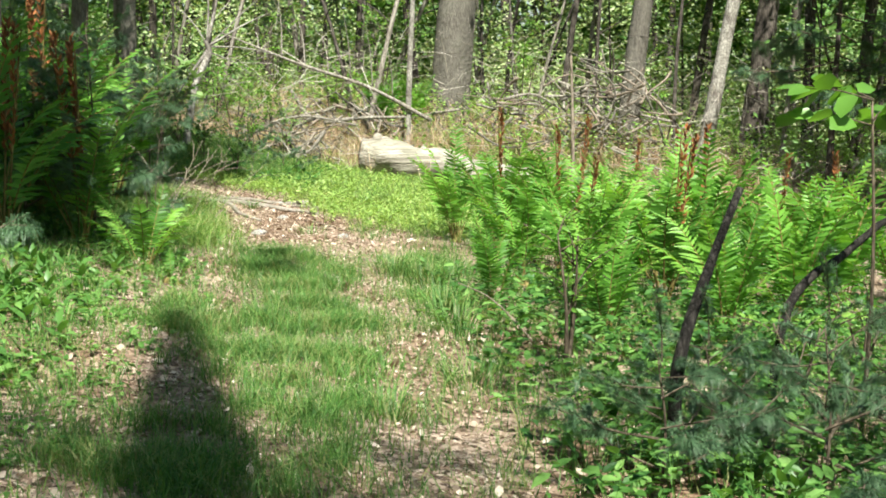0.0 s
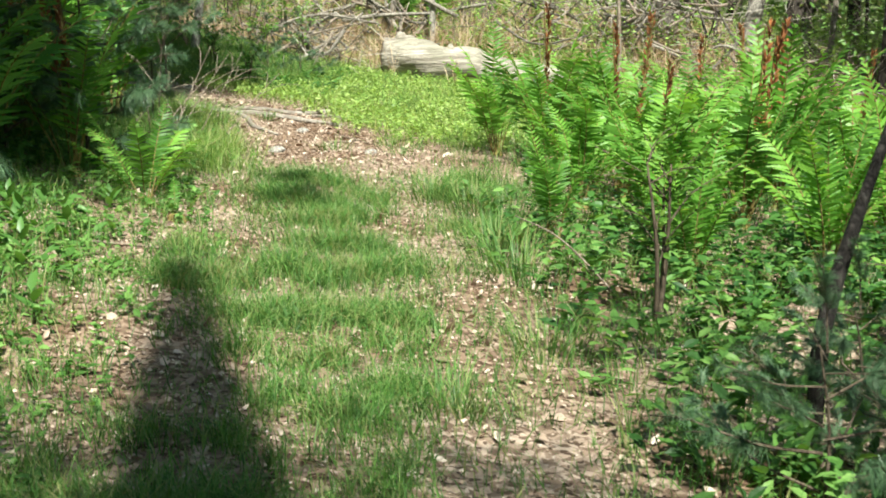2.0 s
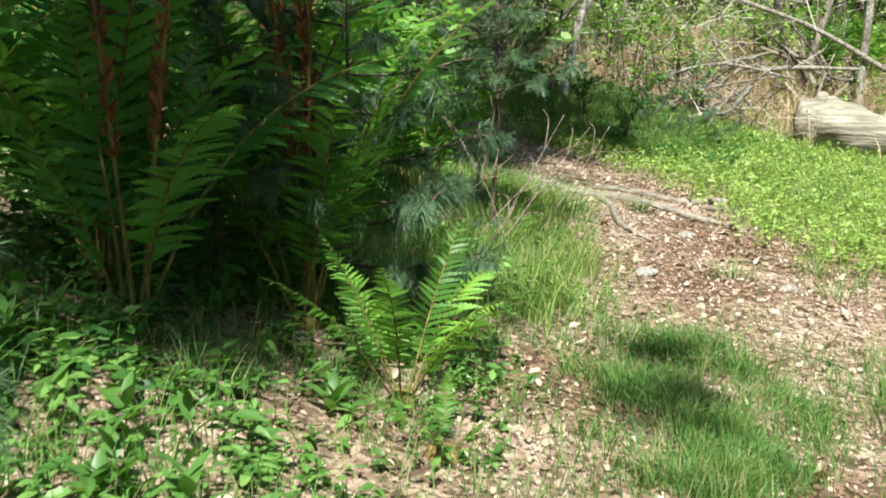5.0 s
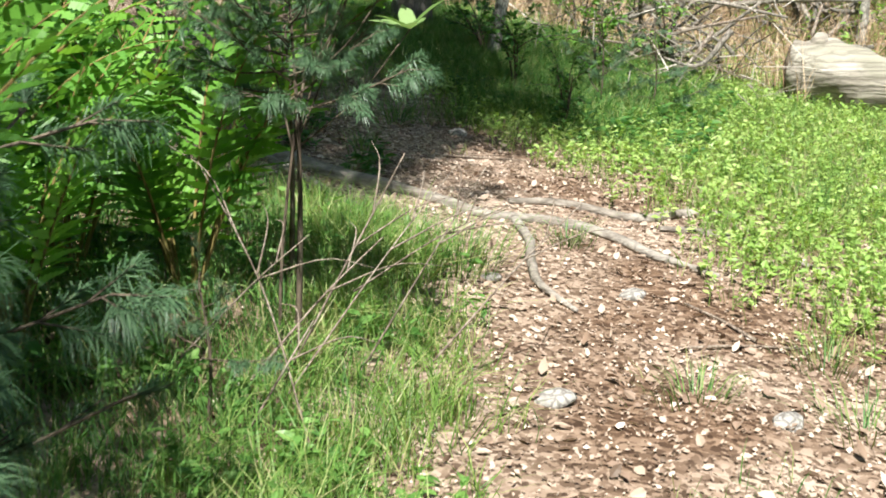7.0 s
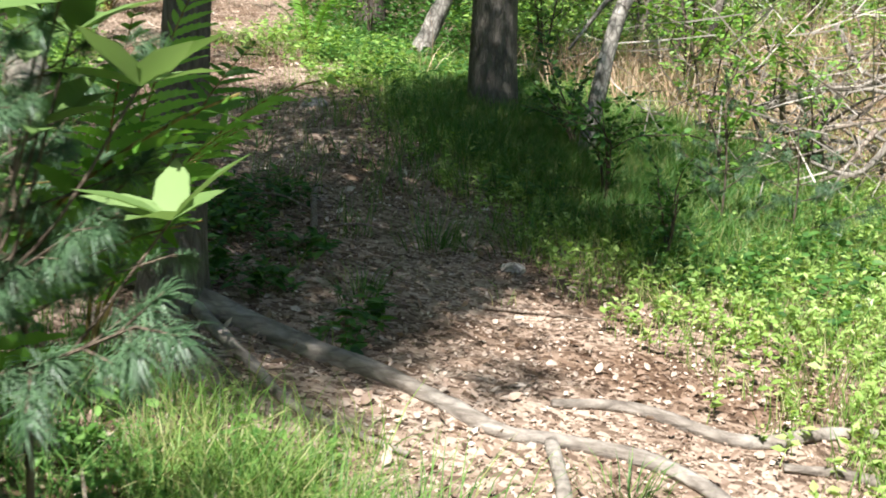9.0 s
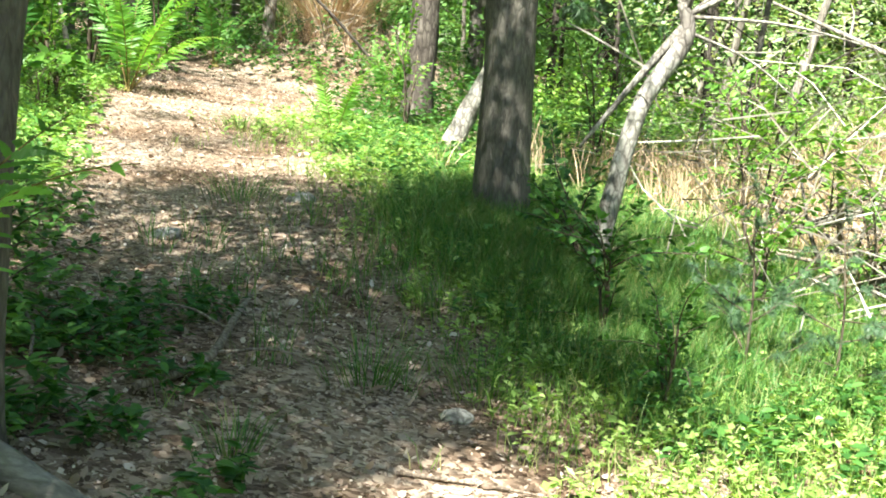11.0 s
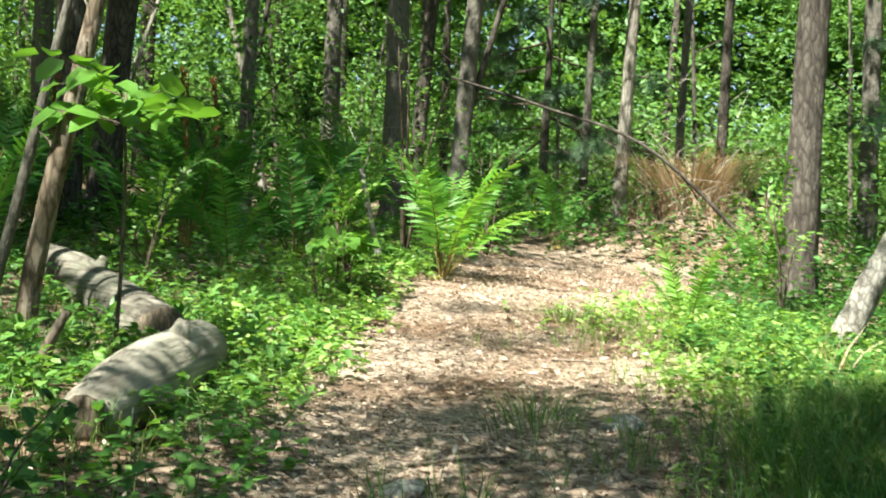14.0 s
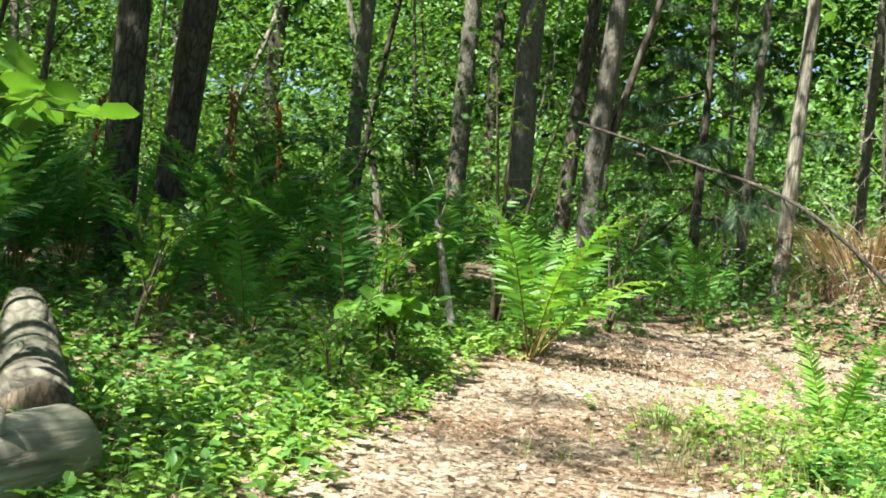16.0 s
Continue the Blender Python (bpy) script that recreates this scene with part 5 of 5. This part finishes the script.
# ---- sticks and dead branches ----
def stick(name, label, points, radii, mat, forks=(), group="dead branches", category="branch", n=14, sides=7):
    line = smooth_line(points, n)
    base = line[0].copy()
    t = thing(name, label, category, group, tuple(base))
    part("stem", tube(Soup(), line - base, radii, sides, 0.15, seed=base[1]).mesh("stem", [mat]), t)
    for f, end, r in forks:
        b0 = line[int(f * (n - 1))] - base
        e = np.array(end) - base
        part("twig", tube(Soup(), smooth_line([b0, (b0 + e) / 2 + (0.02, 0.01, 0.04), e], 8), [r, r * 0.3], 5).mesh("twig", [mat]), t)
    return t


stick("fallen_branch", "forked grey fallen branch on shaded leaf litter", over([(-3.76, 14.07), (-3.83, 14.52), (-4.16, 15.12), (-4.31, 15.42)], 0.04), [0.014, 0.019, 0.017, 0.01], TWIG, ((0.45, on(-3.56, 14.87, 0.04), 0.009), (0.6, on(-4.4, 14.77, 0.08), 0.008)))
stick("fallen_branch", "thin pale curved twig beside the trail", over([(-4.5, 14.3), (-4.25, 14.1), (-4.05, 13.9)], 0.08), [0.008, 0.006], TWIG)
stick("charred_stick", "charred black broken stem leaning in the undergrowth", [(0.95, 5.45, ground_z(0.95, 5.45) - 0.02), (0.98, 5.47, 0.2), (1.12, 5.62, 0.55), (1.27, 5.77, 0.86)], [0.03, 0.028, 0.022, 0.016], CHAR)
stick("charred_stick", "dark bowed dead branch arching over undergrowth", [(1.6, 6.45, ground_z(1.6, 6.45)), (1.68, 6.5, 0.19), (1.82, 6.58, 0.36), (1.96, 6.64, 0.43), (2.24, 6.76, 0.62), (2.5, 6.9, 0.66)], [0.022, 0.024, 0.02, 0.012], CHAR)
stick("fallen_branch", "thin pale dry stem bowed over bare soil", [on(0.55, 7.1, 0.0), on(0.3, 7.35, 0.2), on(0.1, 7.7, 0.25)], [0.005, 0.003], TWIG)
stick("dead_sapling", "thin upright pale dead stem among ferns", [on(1.4, 14.3, 0), on(1.42, 14.4, 0.9), on(1.4, 14.5, 1.9)], [0.03, 0.022, 0.012], TWIG)
for a, b, r in (((-2.15, 10.4, 0.1), (-1.85, 10.95, 0.7), 0.003), ((-2.0, 10.2, 0.05), (-2.5, 10.6, 0.6), 0.003), ((-1.9, 10.9, 0.1), (-1.55, 11.4, 0.55), 0.004), ((-2.25, 10.55, 0.02), (-1.95, 10.8, 0.75), 0.004), ((-2.3, 10.4, 0.05), (-2.0, 10.75, 0.5), 0.004), ((-2.45, 10.35, 0.1), (-2.1, 10.45, 0.55), 0.003), ((-2.15, 10.9, 0.25), (-1.7, 11.0, 0.6), 0.003), ((-2.2, 10.2, 0.0), (-2.05, 10.35, 0.35), 0.004), ((-2.05, 10.7, 0.1), (-1.75, 10.95, 0.72), 0.003)):
    stick("dry_stem", "thin bare reddish dry stem in the verge", [on(*a), on((a[0] + b[0]) / 2 + 0.03, (a[1] + b[1]) / 2, (a[2] + b[2]) / 2 + 0.06), on(*b)], [r, r * 0.5], TWIG, ((0.6, on(b[0] + 0.15, b[1] + 0.1, b[2] * 0.85), 0.003), (0.75, on(b[0] - 0.12, b[1] + 0.05, b[2]), 0.003)), "dry stems")
for x, y, a, ln in ((-1.25, 11.75, 0.6, 0.5), (-1.0, 12.0, 2.4, 0.4), (-1.9, 7.1, 0.2, 0.7), (-2.4, 7.3, 1.2, 0.4), (-0.55, 9.9, 2.8, 0.45), (-2.9, 14.3, 0.4, 0.5), (-3.3, 14.9, 2.7, 0.35), (-5.6, 16.3, 1.0, 0.4), (-6.9, 18.6, 0.3, 0.35), (-2.3, 12.3, 1.9, 0.45)):
    stick("twig", "small dry twig lying on leaf litter", over([(x, y), (x + 0.5 * ln * math.cos(a), y + 0.5 * ln * math.sin(a) + 0.03), (x + ln * math.cos(a), y + ln * math.sin(a))], 0.012), [0.008, 0.004], TWIG, group="twigs", category="twig", n=7, sides=5)

# leaning dead tree past the main one, with broken pale limbs
lx, ly = -3.36, 16.95
lz = ground_z(lx, ly)
stick("dead_tree", "leaning dead tree with pale forked limbs and bare twigs", [(lx, ly, lz - 0.05), (-3.3, 17.0, lz + 0.42), (-3.22, 17.14, lz + 0.95), (-3.09, 17.36, lz + 1.3), (-3.12, 17.36, lz + 1.48)], [0.055, 0.05, 0.047, 0.045, 0.03], BIRCH,
      ((0.85, (-3.52, 17.1, lz + 0.72), 0.03), (0.95, (-2.95, 17.55, lz + 2.3), 0.032), (0.95, (-3.12, 17.5, lz + 2.3), 0.02), (0.9, (-2.3, 17.9, lz + 1.9), 0.018), (0.9, (-2.2, 17.7, lz + 1.3), 0.012), (0.95, (-3.6, 17.5, lz + 2.0), 0.012), (0.8, (-2.5, 17.5, lz + 1.0), 0.01), (0.9, (-2.4, 18.2, lz + 2.2), 0.012)), category="dead tree", n=20, sides=12)

# snags by the upper logs
stick("snag", "leaning broken snag with peeling brown bark", [on(-7.95, 15.95, -0.05), on(-7.9, 15.98, 0.35), on(-7.81, 16.05, 0.87), on(-7.72, 16.12, 1.35), on(-7.62, 16.2, 1.95)], [0.055, 0.055, 0.05, 0.05, 0.028], SNAGWOOD, ((0.7, on(-7.55, 16.05, 1.45), 0.012), (0.82, on(-8.05, 16.3, 1.7), 0.014), (0.5, on(-8.1, 16.1, 1.0), 0.01)), category="snag", n=20, sides=12)
stick("snag", "thin grey leaning dead stem beside the snag", [on(-8.42, 15.95, -0.05), on(-8.3, 16.05, 0.5), on(-8.19, 16.18, 1.24), on(-8.1, 16.3, 1.9)], [0.035, 0.032, 0.028, 0.02], BARK, category="snag")
stick("stump", "short mossy broken stub standing by the logs", [on(-7.05, 15.55, -0.03), on(-7.0, 15.6, 0.16), on(-6.95, 15.65, 0.3)], [0.03, 0.026, 0.02], SNAGWOOD, category="stump")
stick("sapling_stub", "pale broken birch stub beside the sunlit fern", [on(-9.75, 19.9, -0.03), on(-9.85, 19.85, 0.35), on(-9.93, 19.8, 0.78)], [0.03, 0.026, 0.022], BIRCH, ((0.95, on(-9.75, 19.75, 1.15), 0.008), (0.9, on(-10.1, 19.8, 1.1), 0.007)), category="stump")
stick("stump", "pale broken slanting stump behind the main tree", [on(-6.1, 20.4, -0.03), on(-5.95, 20.55, 0.45), on(-5.8, 20.7, 0.9)], [0.1, 0.085, 0.06], BIRCH, category="stump", sides=11)
stick("fallen_tree", "thin dead tree fallen slantwise against a trunk", [(-11.75, 22.6, 3.1), (-10.9, 23.1, 2.78), (-9.9, 23.7, 2.3), (-8.9, 24.6, ground_z(-8.9, 24.6) + 0.03)], [0.012, 0.015, 0.018, 0.022], BARK_DARK, tuple((0.3 + 0.08 * k, (-11.0 + 0.25 * k, 23.3 + 0.15 * k, 2.2 - 0.13 * k), 0.008) for k in range(7)), category="dead tree", n=20)

# deadfall on the bank behind the log
stick("deadfall", "long bare bleached fallen branch on the bank", [on(-0.2, 21.2, 0.55), on(-1.2, 21.0, 1.0), on(-2.3, 20.6, 1.35), on(-3.4, 20.2, 1.7)], [0.035, 0.03, 0.025, 0.01], BARK_PALE, tuple((0.25 + 0.1 * k, on(-0.9 - 0.35 * k, 20.9 + 0.2 * (k % 2), 1.7 + 0.25 * (k % 3)), 0.012) for k in range(7)), n=20)
stick("deadfall", "bare bleached fallen branch leaning on the bank", [on(-1.9, 20.7, 0.45), on(-1.3, 20.6, 0.62), on(-0.6, 20.5, 0.75)], [0.035, 0.03, 0.02], BARK_PALE, ((0.5, on(-1.6, 20.3, 0.9), 0.012),))


def brush_pile(x, y, wide, high, count, seed):
    """A heap of broken grey branches, each its own piece."""
    g = np.random.default_rng(seed)
    t = thing("brush_pile", "tangled heap of bleached dead branches on the bank", "brush pile", at=at_ground(x, y))
    for k in range(count):
        cx, cy = g.normal(0, wide * 0.42), g.normal(0, 0.5)
        a, el, ln = g.uniform(0, 6.28), g.normal(0.15, 0.4), g.uniform(0.5, 1.7)
        z = high * math.exp(-(cx / wide) ** 2) * g.uniform(0.0, 0.9) + 0.06
        d = np.array([math.cos(a) * math.cos(el), 0.6 * math.sin(a) * math.cos(el), math.sin(el)]) * ln / 2
        c0 = np.array([cx, cy, z + ground_z(x + cx, y + cy) - ground_z(x, y)])
        bow = g.normal(0, 0.12, 3)
        r = g.uniform(0.008, 0.035)
        part("branch", tube(Soup(), smooth_line([c0 - d, c0 + bow, c0 + d], 8), [r, r * 0.4], 6, 0.1).mesh("branch", [(BARK_PALE, TWIG, BARK)[k % 3]]), t)


brush_pile(2.7, 21.9, 1.5, 1.75, 130, 91)
brush_pile(1.2, 22.2, 0.9, 1.0, 40, 92)
brush_pile(-2.2, 18.9, 0.9, 0.7, 30, 93)
brush_pile(-1.6, 21.4, 1.6, 0.7, 46, 94)


def stone(x, y, r, label="grey lichen-flecked stone set in the trail"):
    s = Soup()
    n, m = 10, 7
    v = []
    for j in range(m):
        for k in range(n):
            a, e = 2 * math.pi * k / n, (j / (m - 1) - 0.5) * math.pi
            q = 1 + 0.22 * noise.noise((math.cos(a) * 1.3 + x, math.sin(a) * 1.3 + y, e))
            v.append((r * q * math.cos(a) * math.cos(e) * 1.2, r * q * math.sin(a) * math.cos(e), r * 0.55 * q * math.sin(e)))
    s.add(v, [(j * n + k, j * n + (k + 1) % n, (j + 1) * n + (k + 1) % n, (j + 1) * n + k) for j in range(m - 1) for k in range(n)])
    ob = new("stone", s.mesh("stone", [STONE]))
    ob.matrix_basis = pose(x, y, ground_z(x, y) + r * 0.12, 5, 8, x * 90)
    tagged(ob, label, "stone", "trail stones")


for x, y, r in ((-1.55, 11.05, 0.06), (-1.5, 12.25, 0.05), (-5.45, 17.4, 0.09), (-5.35, 16.05, 0.07), (-0.85, 11.2, 0.05), (-2.05, 12.15, 0.04), (-3.0, 14.9, 0.06)):
    stone(x, y, r)


# ---- straw-coloured dead grass ----
grass_bed("dead_grass", "rust and straw coloured dead grass tufts", STRAW, 17000, -12.5, 5, 15, 27, lambda x, y: 0.9 * math.exp(-((x + 10.9) ** 2 / 0.2 + (y - 25.9) ** 2 / 0.2)) + 0.25 * math.exp(-((x + 2.2) ** 2 / 3 + (y - 20.3) ** 2 / 1.6)) + 0.12 * step(20, 21, y) * step(-6, -4, x), (0.3, 0.95), 24, 11, 0.006, 0.45)
grass_bed("sunny_grass", "pale yellow-green grass blades in the sunny clearing", GRASS_PALE, 60000, -7.5, 2.5, 12, 22, lambda x, y: lawn(x, y) * 0.6 + 0.5 * math.exp(-((x + 7.6) ** 2 + (y - 19.6) ** 2) / 0.3) + 0.35 * math.exp(-((x + 2.2) ** 2 / 2 + (y - 17.5) ** 2 / 3)), (0.08, 0.26), 25, 7)


# ---- seedlings, tufts and single leaves close to the trail ----
def single_leaf(name, mat, length, slim, bend, seed):
    s = Soup()
    leaves(s, [(0, 0, 0)], [(1, 0, 0.15)], [(0, 0.1, 1)], length, length * slim, bend, blunt=0.5)
    return s.mesh(name, [mat], True)


SEED_LEAVES = [single_leaf("leaf", HERB_MID, 0.11, 0.4, 0.12 + 0.1 * k, k) for k in range(3)]


def seedling(x, y, h, count, turn):
    t = thing("seedling", "single-stemmed seedling with long light green leaves", "seedling", "trailside seedlings", at_ground(x, y), turn)
    part("stem", tube(Soup(), smooth_line([(0, 0, 0), (0.01, 0, h * 0.5), (0.03, 0.01, h)], 6), [0.003, 0.002], 5).mesh("stem", [GRASS]), t)
    for k in range(count):
        f = 0.35 + 0.65 * k / max(1, count - 1)
        part("leaf", SEED_LEAVES[k % 3], t, "", pose(0.03 * f, 0.01 * f, h * f, 0, 0, 137 * k) @ pose(0, 0, 0, 0, -25 - 30 * f, 0) @ Matrix.Scale(0.65 + 0.4 * math.sin(3 * f), 4))


p, g = scatter(42, -3.4, -1.6, 5.6, 8.3, left_bank, 83)
q, _ = scatter(16, 0.4, 1.4, 4.2, 6.4, right_bank, 84)
r, _ = scatter(18, -8.6, -5.4, 14.8, 18.6, upper_left, 85)
for x, y, _ in (*p, *q, *r):
    seedling(x, y, g.uniform(0.08, 0.22), int(g.integers(4, 8)), g.uniform(0, 360))


def grass_tuft(x, y, tall, count, seed, wide=0.07):
    g = np.random.default_rng(seed)
    b0 = np.stack([g.normal(0, wide, count), g.normal(0, wide, count), np.zeros(count)], 1)
    out = unit(b0 + g.normal(0, 0.02, (count, 3)) * (1, 1, 0))
    s = Soup()
    blades(s, b0, unit(out * (0.3, 0.3, 0) + (0, 0, 1)), out * g.uniform(0.15, 0.7, count)[:, None] * (1, 1, 0) + (0, 0, -0.12), g.uniform(0.6, 1.1, count) * tall, 0.004)
    ob = new("grass_tuft", s.mesh("grass_tuft", [GRASS], False))
    ob.location = at_ground(x, y, 0.01)
    tagged(ob, "arching tuft of long green grass on the trail", "grass tuft", "grass tufts")


for k, (x, y, tall, wide) in enumerate(((-0.35, 9.35, 0.34, 0.1), (-0.1, 9.1, 0.38, 0.12), (0.1, 8.9, 0.4, 0.12), (-1.05, 8.75, 0.26, 0.14), (0.0, 7.9, 0.4, 0.1), (0.1, 7.4, 0.42, 0.1), (-0.62, 11.3, 0.22, 0.08), (-0.75, 11.9, 0.2, 0.07), (-1.15, 11.3, 0.2, 0.07), (-2.2, 12.2, 0.36, 0.12), (-2.35, 12.0, 0.4, 0.14), (-2.6, 11.9, 0.4, 0.14), (-3.1, 15.3, 0.3, 0.1), (-3.45, 15.0, 0.28, 0.1), (-5.75, 17.2, 0.3, 0.14), (-2.9, 15.7, 0.32, 0.1), (-3.3, 14.0, 0.22, 0.06), (-1.9, 12.9, 0.2, 0.05), (-7.7, 19.7, 0.26, 0.14), (0.15, 6.2, 0.3, 0.1), (-0.2, 5.4, 0.24, 0.1))):
    grass_tuft(x, y, tall, 150 if wide > 0.09 else 80, 400 + k, wide)

straw = Soup()
g = np.random.default_rng(910)
b0 = np.stack([g.normal(0, 0.22, 260), g.normal(0, 0.22, 260), np.zeros(260)], 1)
out = unit(b0 + g.normal(0, 0.02, (260, 3)) * (1, 1, 0))
blades(straw, b0, unit(out * (0.5, 0.5, 0) + (0, 0, 1)), out * g.uniform(0.3, 1.0, 260)[:, None] * (1, 1, 0) + (0, 0, -0.3), g.uniform(0.9, 1.45, 260), 0.014)
ob = new("straw_tuft", straw.mesh("straw_tuft", [STRAW], False))
ob.location = at_ground(-11.0, 25.9, 0.01)
tagged(ob, "tall rust-tan clump of dry straw at the wood's edge", "grass tuft", "grass tufts")

FALLEN = [single_leaf("fallen_leaf", LITTER, 0.065, 0.55, b, 5) for b in (-0.4, 0.1, 0.45)]
floor_ob = bpy.data.objects["ground"]
p, g = scatter(280, -6.5, 0.4, 5.2, 18, lambda x, y: bare(x, y), 86)
for k, q in enumerate(p):
    ob = part("fallen_leaf", FALLEN[k % 3], floor_ob, "", pose(q[0], q[1], q[2] + 0.014, g.uniform(-25, 25), g.uniform(-25, 25), g.uniform(0, 360)) @ Matrix.Scale(g.uniform(0.6, 1.2), 4))


def twig_tangle():
    """Fine bare twigs of dead brush: arching strips at all angles."""
    s = Soup()
    for count, x0, x1, y0, y1, keep, low, high, seed in ((3000, -6, 7, 19.8, 26, lambda x, y: step(19.8, 21, y) * (1 if x > -5 else 0.4), 0.1, 2.0, 95), (420, -3.4, -1.2, 16.9, 19.2, lambda x, y: math.exp(-((x + 2.3) ** 2 + (y - 18.1) ** 2) / 0.8), 0.3, 1.9, 96), (500, -13.5, -9.5, 22.5, 26.5, lambda x, y: 0.5 if trail_off(x, y) > 1.5 or y > 24.6 else 0, 0.1, 1.6, 97)):
        p, g = scatter(count, x0, x1, y0, y1, keep, seed)
        p[:, 2] += g.uniform(low, high, count) * g.uniform(0.1, 1, count)
        along = unit(g.normal(size=(count, 3)) * (1, 1, 0.7) + (0.2, 0, 0.25))
        blades(s, p, along, g.normal(0, 0.2, (count, 3)), g.uniform(0.3, 1.2, count), g.uniform(0.005, 0.011, count))
    tagged(new("twig_tangle", s.mesh("twig_tangle", [DRYTWIG], False)), "tangle of fine grey dead twigs and brush", "dead brush", kind="stuff")


twig_tangle()
